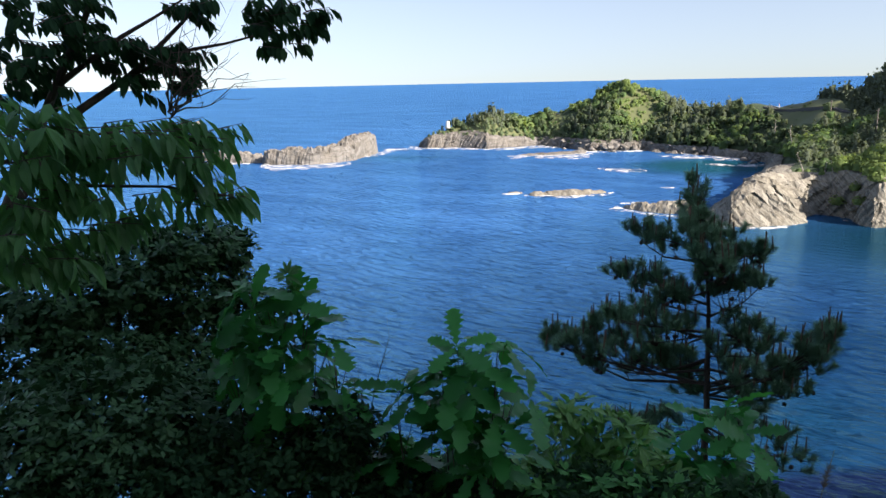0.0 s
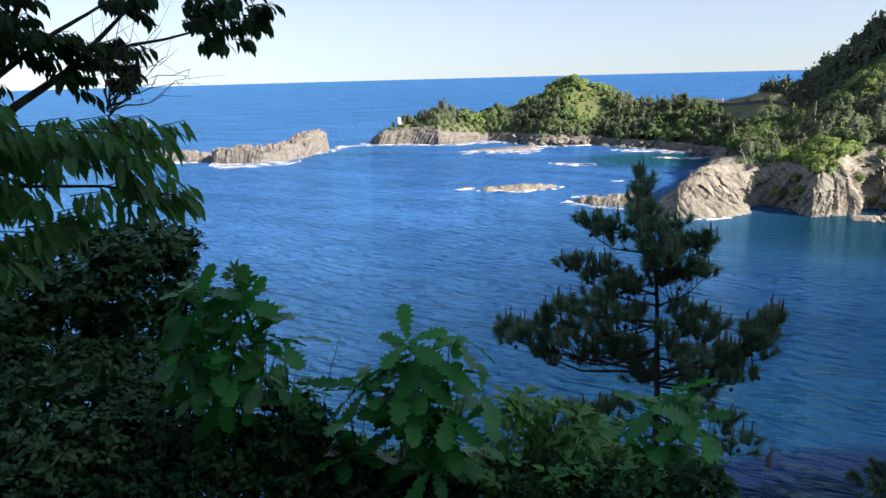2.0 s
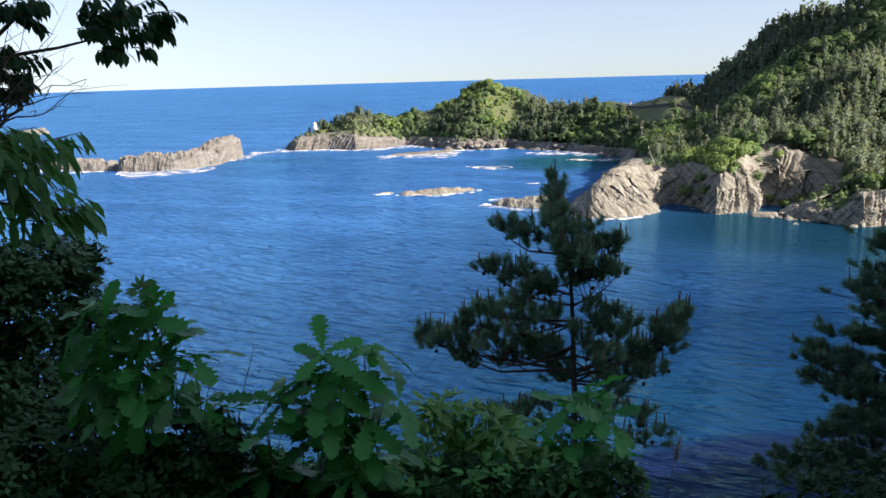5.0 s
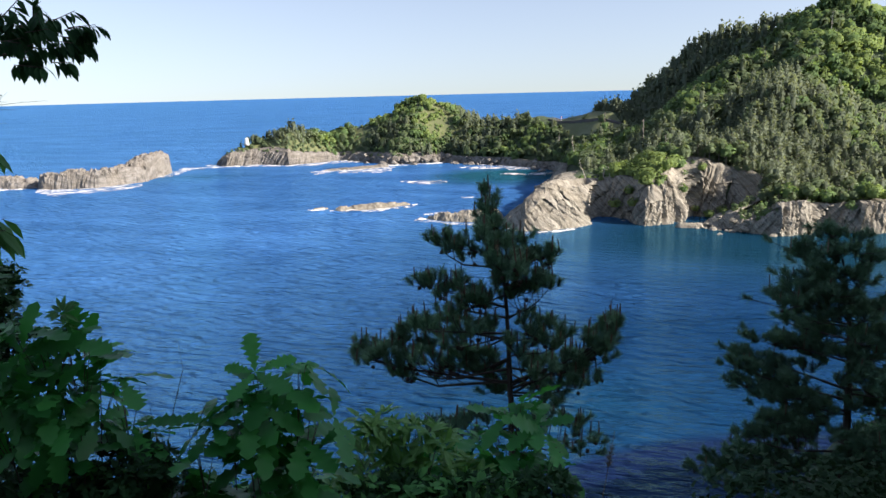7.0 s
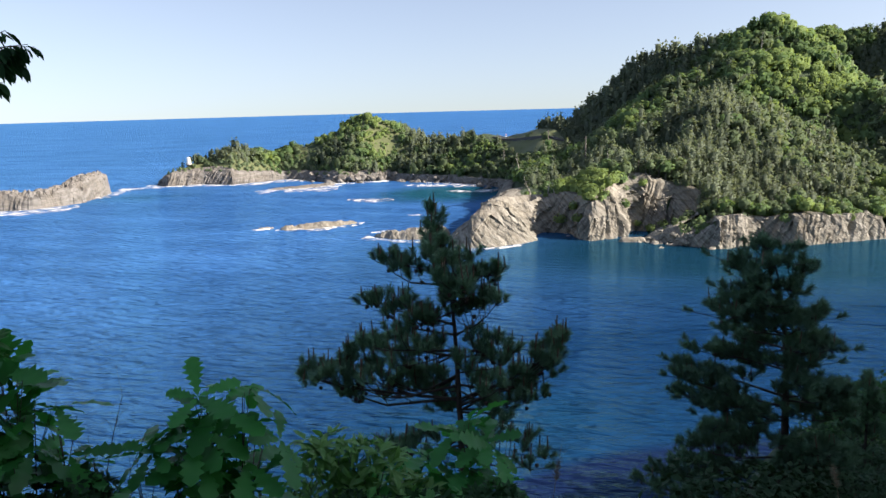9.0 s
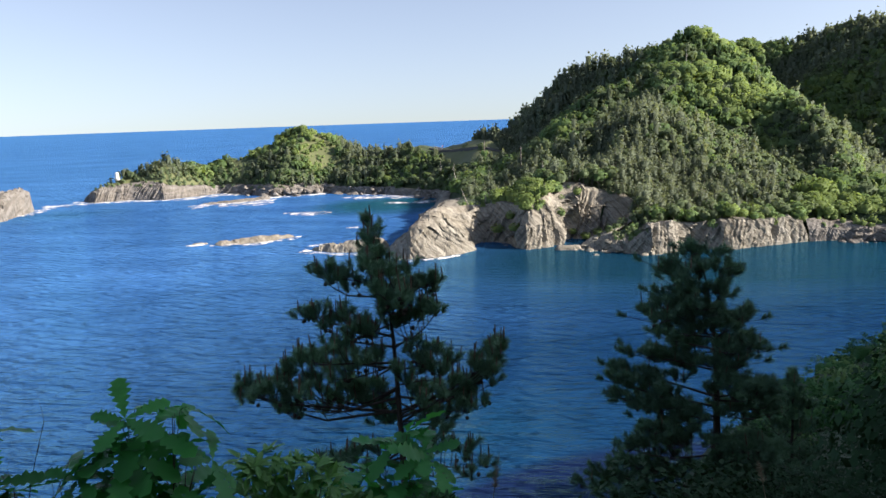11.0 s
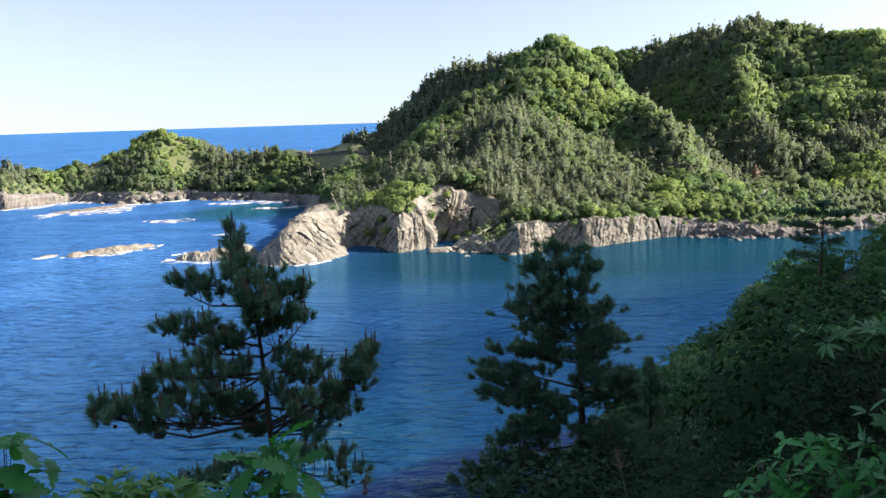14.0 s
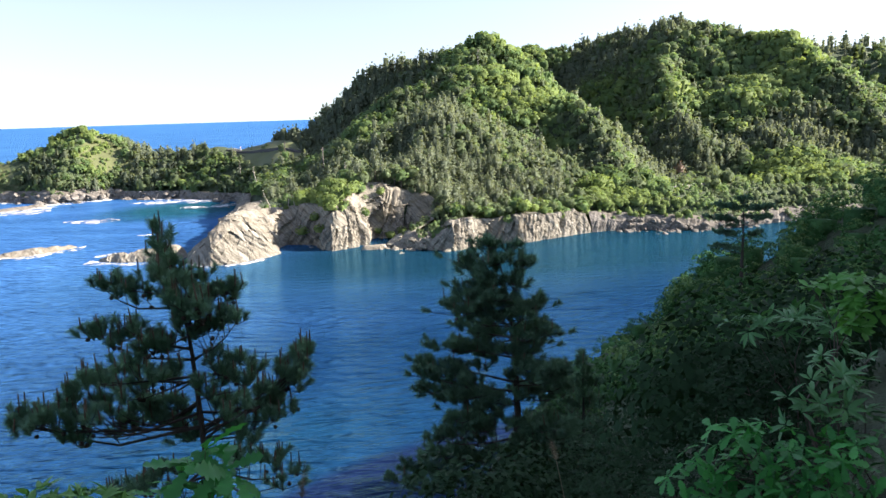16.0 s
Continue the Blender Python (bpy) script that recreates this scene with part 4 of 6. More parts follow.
# ---- rocks in the sea, surf, beacon, road and other small things of the shore ----
def rock_mass(spine, seed, step=0.6, steep=4):
    """A rock that rises from the sea along a spine of points (x, y, half width, height). Returns its mesh."""
    p = np.array(spine, float)
    x0, x1, y0, y1 = p[:, 0].min() - 9, p[:, 0].max() + 9, p[:, 1].min() - 9, p[:, 1].max() + 9
    gx, gy = np.meshgrid(np.arange(x0, x1, step), np.arange(y0, y1, step))
    h = np.full(gx.shape, -4.0)
    wob = 1 + 0.35 * fractal(gx / 5, gy / 5, gx * 0, 3, seed)
    for a, b in zip(spine, spine[1:]):
        t, d = nearest(gx, gy, a, b)
        w, top = (a[2] + t * (b[2] - a[2])) * wob, a[3] + t * (b[3] - a[3])
        h = np.maximum(h, (top + 1.5) * (1 - np.clip(d / w, 0, 1.6) ** steep) - 1.5)
    size = np.clip(p[:, 3].max() / 6, 0.25, 1)
    inside = np.clip(h + 1.5, 0, 1)
    h = h + inside * size * (fractal(gx / 6, gy / 6, h / 6, 4, seed + 1, True) * 1.3 + (cell_noise(gx / 2.2, gy / 2.2, h / 2.5, seed + 11) - 0.5) * 1.6 + fractal((gx + 1.3 * h) / 1.6, gy / 5, h / 3, 3, seed + 2, True) * 0.9 + fractal(gx / 1.2, gy / 1.2, h, 2, seed + 4) * 0.4)
    faces = grid_faces(*gx.shape)
    z = h.ravel()
    gx2 = gx + size * 0.8 * fractal(gx / 2, gy / 2, h / 2, 3, seed + 6)
    gy2 = gy + size * 0.8 * fractal(gx / 2, gy / 2, h / 2, 3, seed + 8)
    faces = faces[(z[faces] > -1.2).any(1)]
    used = np.unique(faces)
    renum = np.zeros(len(z), int)
    renum[used] = np.arange(len(used))
    return np.stack([gx2.ravel(), gy2.ravel(), z], 1)[used], renum[faces]


def rock(name, spine, label, material, seed, steep=4, step=0.6):
    v, f = rock_mass(spine, seed, step, steep)
    return tagged(new(name, mesh_from(name, v, f, [material])), label, "rock")


rock("rock_island", [(-75, 326, 5, 5), (-58, 324, 6, 5.6), (-47, 333, 6, 6), (-41, 352, 6, 8.6), (-37, 366, 4, 8.4)], "long bare grey rock island with steep sides and surf round it", ROCK_GREY, 3, 6, 0.5)
rock("rock_reef", [(-116, 352, 4, 1.5), (-99, 340, 6, 4), (-84, 334, 5, 2.6)], "low grey rock reef beside the rock island", ROCK_GREY, 9, 5)
rock("skerry", [(28, 223, 3, 0.7), (38, 222, 3.6, 1.3), (47, 225, 3, 0.7)], "flat tan skerry washed by the surf", ROCK_TAN, 14, 3, 0.4)
rock("skerry", [(20, 226, 1.5, 0.3), (23, 227, 1.5, 0.3)], "small tan skerry just above the water", ROCK_TAN, 15, 3, 0.4)
rock("shelf_rock", [(50, 197, 3, 0.8), (57, 192, 4.5, 1.8), (63, 188, 4.5, 3)], "flat tan rock shelf at the foot of the cliff", ROCK_TAN, 16, 3, 0.45)
rock("shelf_rock", [(104, 160.5, 1.6, 0.7), (108, 158.5, 1.6, 0.9)], "flat tan rock slab at the waterline", ROCK_TAN, 17, 3, 0.35)
rock("shelf_rock", [(37, 341, 3, 0.4), (50, 339, 4, 0.9), (63, 345, 4, 1.2)], "flat pale rock shelf with surf running over it", ROCK_GREY, 18, 3, 0.5)
rock("far_rock", [(-212, 610, 4, 3), (-200, 612, 4, 4)], "small far rock in the open sea", ROCK_GREY, 19, 3, 0.8)


def boulder_mesh(k):
    rng = np.random.default_rng(100 + k)
    bm = bmesh.new()
    bmesh.ops.create_icosphere(bm, subdivisions=2, radius=1)
    cut = rng.normal(0, 1, (7, 3))
    cut /= np.linalg.norm(cut, axis=1, keepdims=True)
    for v in bm.verts:
        p = np.array(v.co)
        for c in cut:                                    # flat broken faces
            d = p @ c - 0.62
            if d > 0:
                p = p - c * d
        v.co = p * (1.1, 0.9, 0.68)
    me = bpy.data.meshes.new("boulder")
    bm.to_mesh(me)
    bm.free()
    return me


def build_boulders():
    rng = np.random.default_rng(12)
    shapes = [[boulder_mesh(k) for k in range(5)] for _ in range(2)]
    for row, mat in zip(shapes, (ROCK_TAN, ROCK_GREY)):
        for me in row:
            me.materials.append(mat)
    words = ("tan angular boulder on the shore", "grey angular boulder on the shore")
    lines = ((COAST_HEAD[18:24], 46, 0.95, 0), (COAST_ISLET[6:], 60, 1.7, 1), (COAST_BEACH[:5], 80, 0.9, 1), (COAST_HEAD[8:11], 10, 0.7, 0), (COAST_BAY[:3], 16, 1.4, 1))
    for line, count, size, tone in lines:
        for _ in range(count):
            i = rng.integers(len(line) - 1)
            t = rng.uniform(0, 1)
            x, y, _h = (np.array(line[i]) * (1 - t) + np.array(line[i + 1]) * t) + np.r_[rng.normal(0, 2.0, 2), 0]
            s = size * rng.uniform(0.5, 1.5)
            z = max(float(land(np.array([x]), np.array([y]))[0]), -0.4)
            b = tagged(new("boulder", shapes[tone][rng.integers(5)]), words[tone], "boulder", "boulders along the shore")
            b.matrix_world = pose(x, y, min(z, 2.5) + 0.15 * s, *rng.uniform(-25, 25, 2), rng.uniform(0, 360)) @ Matrix.Diagonal((s, s, s, 1))


build_boulders()


def surf(points, width, seed):
    """A low, broken band of white water along a line."""
    p = np.array(points, float)
    along = np.r_[0, np.cumsum(np.hypot(*np.diff(p, axis=0).T))]
    s = np.arange(0, along[-1], 0.7)
    x, y = np.interp(s, along, p[:, 0]), np.interp(s, along, p[:, 1])
    tx, ty = np.gradient(x), np.gradient(y)
    size = np.hypot(tx, ty)
    v = np.linspace(-1, 1, 9)
    S, V = np.meshgrid(s, v, indexing="ij")
    w = 2.3 * width * (0.15 + 0.85 * hash_noise(S / 5, S * 0, S * 0, seed)) * np.clip(np.minimum(S, s[-1] - S) / 4, 0.05, 1)
    off = V * w / 2 + width * 0.6 * fractal(S / 6, S * 0, S * 0, 3, seed + 2)
    X, Y = x[:, None] - (ty / size)[:, None] * off, y[:, None] + (tx / size)[:, None] * off
    Z = 0.05 + (1 - V * V) * (0.1 + 0.35 * hash_noise(X / 1.3, Y / 1.3, X * 0, seed + 1))
    me = mesh_from("surf", np.stack([X, Y, Z], 2).reshape(-1, 3), grid_faces(*X.shape), [FOAM], smooth=True)
    tagged(new("surf", me), "white surf breaking on the rocks", "surf", "surf along the rocks", kind="stuff")


for n, (line, w) in enumerate((
        ([(-120, 346), (-100, 333), (-84, 328)], 5), ([(-80, 319), (-66, 315), (-52, 315), (-42, 324)], 6), ([(-37, 345), (-33, 362), (-28, 376), (-20, 384)], 3.5), ([(-125, 358), (-112, 356)], 4),
        ([(-18, 396), (-12, 383), (8, 381), (20, 371)], 2.5), ([(20, 371), (34, 375), (48, 383), (58, 370)], 3), ([(30, 340), (44, 335), (56, 336), (66, 346)], 6), ([(66, 350), (78, 348), (94, 349)], 1.6),
        ([(92, 324), (104, 318), (112, 312), (122, 300)], 3.5), ([(106, 330), (114, 322), (122, 305)], 2), ([(112, 284), (118, 284), (124, 286)], 3), ([(58, 284), (66, 279), (75, 274)], 3),
        ([(24, 222), (34, 217.5), (44, 219), (52, 224)], 1.8), ([(17, 225), (24, 224.5)], 1.5), ([(47, 200), (46, 194), (52, 188), (60, 181)], 2.2), ([(54, 206), (48, 203)], 1.6),
        ([(62, 176), (66, 166.5), (74, 166.5), (82, 170)], 1.2), ([(103, 292), (108, 288), (112, 282)], 2), ([(68, 232), (73, 230)], 1.5))):
    surf(line, w * (2.0 if line[0][1] > 270 else 1.2), 40 + n)


def build_beacon():
    x, y = 2.0, 392.0
    z = float(land(np.array([x]), np.array([y]))[0])
    thing = tagged(new("beacon"), "small white harbour beacon with a domed top among shrubs", "beacon")
    thing.matrix_world = pose(x, y, z + 0.8) @ Matrix.Scale(0.9, 4)
    bm = bmesh.new()
    bmesh.ops.create_cone(bm, segments=20, radius1=1.15, radius2=1.0, depth=3.0, cap_ends=True)
    bmesh.ops.translate(bm, verts=bm.verts, vec=(0, 0, 1.5))
    part("tower", bm, WHITE_PAINT, thing)
    bm = bmesh.new()
    bmesh.ops.create_uvsphere(bm, u_segments=16, v_segments=8, radius=1.02)
    for v in bm.verts:
        v.co.z = max(v.co.z, 0) * 0.7 + 3.0
    part("dome", bm, WHITE_PAINT, thing)
    bm = bmesh.new()
    bmesh.ops.create_cone(bm, segments=20, radius1=1.5, radius2=1.5, depth=1.0, cap_ends=True)
    part("plinth", bm, CONCRETE, thing, "pale concrete plinth")


def build_road():
    """The road that comes over the saddle, with a low wall on its seaward side."""
    pts = np.array([(143, 334), (146, 322), (150, 306), (156, 292), (170, 280), (186, 276)], float)
    along = np.r_[0, np.cumsum(np.hypot(*np.diff(pts, axis=0).T))]
    s = np.arange(0, along[-1], 1.5)
    x, y = np.interp(s, along, pts[:, 0]), np.interp(s, along, pts[:, 1])
    tx, ty = np.gradient(x), np.gradient(y)
    k = np.hypot(tx, ty)
    nx, ny = -ty / k, tx / k
    z = land(x, y) + 0.25
    for _ in range(6):
        z[1:-1] = (z[:-2] + 2 * z[1:-1] + z[2:]) / 4
    offs = np.array([-1.9, -1.7, 0, 1.7, 1.9])
    drop = np.array([-1.5, 0, 0.05, 0, -1.5])
    v = np.stack([x[:, None] + nx[:, None] * offs, y[:, None] + ny[:, None] * offs, z[:, None] + drop], 2)
    me = mesh_from("road", v.reshape(-1, 3), grid_faces(len(s), 5), [ASPHALT])
    tagged(new("road", me), "narrow grey asphalt road over the saddle", "road", kind="structure")
    o2 = np.array([2.0, 2.0, 2.3, 2.3])
    d2 = np.array([-1.0, 0.45, 0.45, -1.0])
    v = np.stack([x[:, None] + nx[:, None] * o2, y[:, None] + ny[:, None] * o2, z[:, None] + d2], 2)
    me = mesh_from("road_wall", v.reshape(-1, 3), grid_faces(len(s), 4), [CONCRETE])
    tagged(new("road_wall", me), "low pale concrete wall along the road", "wall", kind="structure")
    sign = tagged(new("road_barrier"), "small red and white barrier at the road's bend", "barrier")
    sign.matrix_world = pose(145.5, 327, float(land(np.array([145.5]), np.array([327.0]))[0]) + 0.3, 0, 0, 60)
    for kx, mat, nm in ((-0.9, WHITE_PAINT, "post"), (0.9, WHITE_PAINT, "post")):
        bm = bmesh.new()
        bmesh.ops.create_cone(bm, segments=8, radius1=0.1, radius2=0.09, depth=1.7, cap_ends=True)
        bmesh.ops.translate(bm, verts=bm.verts, vec=(kx, 0, 0.8))
        part(nm, bm, mat, sign)
    bm = bmesh.new()
    bmesh.ops.create_cube(bm, size=1)
    bmesh.ops.scale(bm, verts=bm.verts, vec=(2.4, 0.12, 0.7))
    bmesh.ops.translate(bm, verts=bm.verts, vec=(0, 0, 1.3))
    bmesh.ops.bevel(bm, geom=bm.edges[:], offset=0.03, segments=1, affect="EDGES")
    part("board", bm, RED_PAINT, sign, "red painted board")


def build_lower_road():
    """The level road and its kerb on the shelf behind the beach."""
    pts = np.array([(176, 141), (186, 139), (200, 137), (224, 130)], float)
    along = np.r_[0, np.cumsum(np.hypot(*np.diff(pts, axis=0).T))]
    s = np.arange(0, along[-1], 1.5)
    x, y = np.interp(s, along, pts[:, 0]), np.interp(s, along, pts[:, 1])
    z = land(x, y) + 0.5
    for _ in range(8):
        z[1:-1] = (z[:-2] + 2 * z[1:-1] + z[2:]) / 4
    v = np.stack([np.stack([x + o * 0.25, y + o, z + d], 1) for o, d in ((-2.2, -3), (-2.2, 0.35), (-1.9, 0.35), (-1.9, 0), (2.4, 0), (2.4, -2))], 1)
    me = mesh_from("road_shelf", v.reshape(-1, 3), grid_faces(len(s), 6), [CONCRETE])
    tagged(new("road_shelf", me), "pale concrete road edge on the shelf above the beach", "road", kind="structure")


def snag(x, y, height, lean, seed, material=BARK_DEAD, label="bleached dead tree trunk with a few bare stubs", thick=0.16):
    rng = np.random.default_rng(seed)
    z = float(land(np.array([x]), np.array([y]))[0]) - 0.5
    rows, p = [], np.array((0.0, 0, 0))
    for k in range(5):
        q = p + (lean * height / 5 + rng.normal(0, .12), rng.normal(0, .12), height / 5)
        rows.append((*p, *q, thick * (1 - k * .16), thick * (1 - (k + 1) * .16)))
        p = q
        if k > 1:
            a = rng.uniform(0, 6.28)
            rows.append((*q, q[0] + math.cos(a) * .9, q[1] + math.sin(a) * .9, q[2] + rng.uniform(.1, .7), thick * .35, 0.02))
    v, f = limbs(rows, 6)
    t = tagged(new("dead_tree", mesh_from("dead_tree", v, f, [material])), label, "dead tree")
    t.matrix_world = pose(x, y, z)


def utility_pole(x, y, height):
    z = float(land(np.array([x]), np.array([y]))[0]) - 0.6
    thing = tagged(new("utility_pole"), "grey wooden utility pole with a crossarm among trees", "pole", "utility poles")
    thing.matrix_world = pose(x, y, z, 0, 0, 25)
    bm = bmesh.new()
    bmesh.ops.create_cone(bm, segments=10, radius1=0.2, radius2=0.14, depth=height, cap_ends=True)
    bmesh.ops.translate(bm, verts=bm.verts, vec=(0, 0, height / 2))
    part("shaft", bm, BARK_GREY, thing)
    bm = bmesh.new()
    bmesh.ops.create_cube(bm, size=1)
    bmesh.ops.scale(bm, verts=bm.verts, vec=(1.3, 0.1, 0.12))
    bmesh.ops.translate(bm, verts=bm.verts, vec=(0, 0.18, height - 0.6))
    part("crossarm", bm, BARK_GREY, thing)


build_beacon()
build_road()
build_lower_road()
for n, (x, y, h, lean) in enumerate(((135, 306, 8, 0.05), (112, 240, 9, -0.1), (94, 194, 5, -0.35), (97, 189, 3, 0.2), (203, 226, 10, 0.02), (116, 188, 6, -0.05), (98, 187, 3.5, -0.2), (104, 330, 6, 0.5))):
    snag(x, y, h, lean, 60 + n)
utility_pole(150.5, 293, 5.5)
utility_pole(124, 215, 11)
snag(226, 150, 8, 0.05, 80, BARK_GREY, "leafless reddish brown tree at the foot of the hill", 0.2)

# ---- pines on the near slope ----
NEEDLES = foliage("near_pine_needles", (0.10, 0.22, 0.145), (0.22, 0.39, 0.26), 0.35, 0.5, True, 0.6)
# a darker copy of the needles, with shade put into the colour
NEEDLES_SHADED = foliage("shaded_pine_needles", (0.07, 0.16, 0.105), (0.16, 0.29, 0.185), 0.35, 0.55, True, 0.6)
CANDLE = plain("pine_candle", (0.16, 0.10, 0.06), 0.8)
CONE = plain("pine_cone", (0.05, 0.034, 0.022), 0.9, 0, 0.4, 60.0)
BARK_PINE = bark("pine_bark", (0.025, 0.02, 0.016), (0.075, 0.058, 0.045))
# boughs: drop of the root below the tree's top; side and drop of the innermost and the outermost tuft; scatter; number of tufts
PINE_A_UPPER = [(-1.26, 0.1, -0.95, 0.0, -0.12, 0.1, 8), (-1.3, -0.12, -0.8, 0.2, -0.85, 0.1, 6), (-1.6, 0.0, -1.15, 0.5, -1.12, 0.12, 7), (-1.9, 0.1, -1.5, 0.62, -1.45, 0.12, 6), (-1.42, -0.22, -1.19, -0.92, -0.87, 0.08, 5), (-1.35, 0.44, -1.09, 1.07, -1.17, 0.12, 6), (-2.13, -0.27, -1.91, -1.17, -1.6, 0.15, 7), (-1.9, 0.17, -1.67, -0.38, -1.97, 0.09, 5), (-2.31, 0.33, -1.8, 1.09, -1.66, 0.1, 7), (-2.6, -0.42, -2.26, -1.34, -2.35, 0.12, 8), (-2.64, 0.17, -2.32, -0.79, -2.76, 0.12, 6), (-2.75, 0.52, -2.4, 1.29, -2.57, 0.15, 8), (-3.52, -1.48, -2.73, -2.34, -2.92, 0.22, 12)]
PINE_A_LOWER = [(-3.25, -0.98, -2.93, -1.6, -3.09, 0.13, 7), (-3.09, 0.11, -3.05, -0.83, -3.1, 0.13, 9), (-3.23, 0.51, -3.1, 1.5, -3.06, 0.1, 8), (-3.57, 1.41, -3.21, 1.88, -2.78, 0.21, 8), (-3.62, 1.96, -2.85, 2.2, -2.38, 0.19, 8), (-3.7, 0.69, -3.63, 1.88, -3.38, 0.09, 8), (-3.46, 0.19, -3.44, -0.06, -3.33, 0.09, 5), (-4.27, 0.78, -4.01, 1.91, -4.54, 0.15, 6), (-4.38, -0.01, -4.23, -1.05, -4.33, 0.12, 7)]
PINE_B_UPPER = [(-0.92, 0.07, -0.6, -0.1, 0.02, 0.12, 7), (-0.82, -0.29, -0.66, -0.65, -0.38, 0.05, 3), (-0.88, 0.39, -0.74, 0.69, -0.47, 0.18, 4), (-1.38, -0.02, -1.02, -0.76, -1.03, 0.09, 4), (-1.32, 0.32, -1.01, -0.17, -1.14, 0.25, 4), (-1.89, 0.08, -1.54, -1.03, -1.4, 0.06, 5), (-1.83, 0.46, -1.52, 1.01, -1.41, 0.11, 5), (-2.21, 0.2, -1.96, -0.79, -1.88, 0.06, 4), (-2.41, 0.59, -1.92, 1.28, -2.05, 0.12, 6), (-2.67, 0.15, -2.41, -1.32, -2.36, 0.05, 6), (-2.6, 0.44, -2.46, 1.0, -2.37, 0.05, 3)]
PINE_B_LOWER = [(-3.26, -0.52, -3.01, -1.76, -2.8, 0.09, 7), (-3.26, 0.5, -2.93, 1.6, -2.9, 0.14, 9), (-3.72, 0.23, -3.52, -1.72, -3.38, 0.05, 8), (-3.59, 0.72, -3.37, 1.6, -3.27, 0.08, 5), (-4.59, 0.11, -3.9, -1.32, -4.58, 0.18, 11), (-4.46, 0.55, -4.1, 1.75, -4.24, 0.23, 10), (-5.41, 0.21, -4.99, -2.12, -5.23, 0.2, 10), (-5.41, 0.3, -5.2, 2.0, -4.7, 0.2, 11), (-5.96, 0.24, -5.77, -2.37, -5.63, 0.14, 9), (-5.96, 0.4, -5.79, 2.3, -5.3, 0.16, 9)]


def brush(rng, at, way, length, spread_len, count, width=0.011):
    """The needles of one shoot: thin blades that stand out from it and lean forward."""
    way = way / np.linalg.norm(way)
    side = rng.normal(0, 1, (count, 3))
    side -= (side @ way)[:, None] * way
    side /= np.linalg.norm(side, axis=1, keepdims=True) + 1e-9
    root = at + way * (rng.uniform(0, 1, (count, 1)) * length)
    lean = way * rng.uniform(0.5, 1.1, (count, 1)) + side
    lean /= np.linalg.norm(lean, axis=1, keepdims=True)
    tip = root + lean * spread_len * rng.uniform(0.75, 1.15, (count, 1))
    w = np.cross(lean, rng.normal(0, 1, (count, 3)))
    w *= width / 2 / (np.linalg.norm(w, axis=1, keepdims=True) + 1e-9)
    return np.stack([root + w, root - w, tip], 1).reshape(-1, 3)


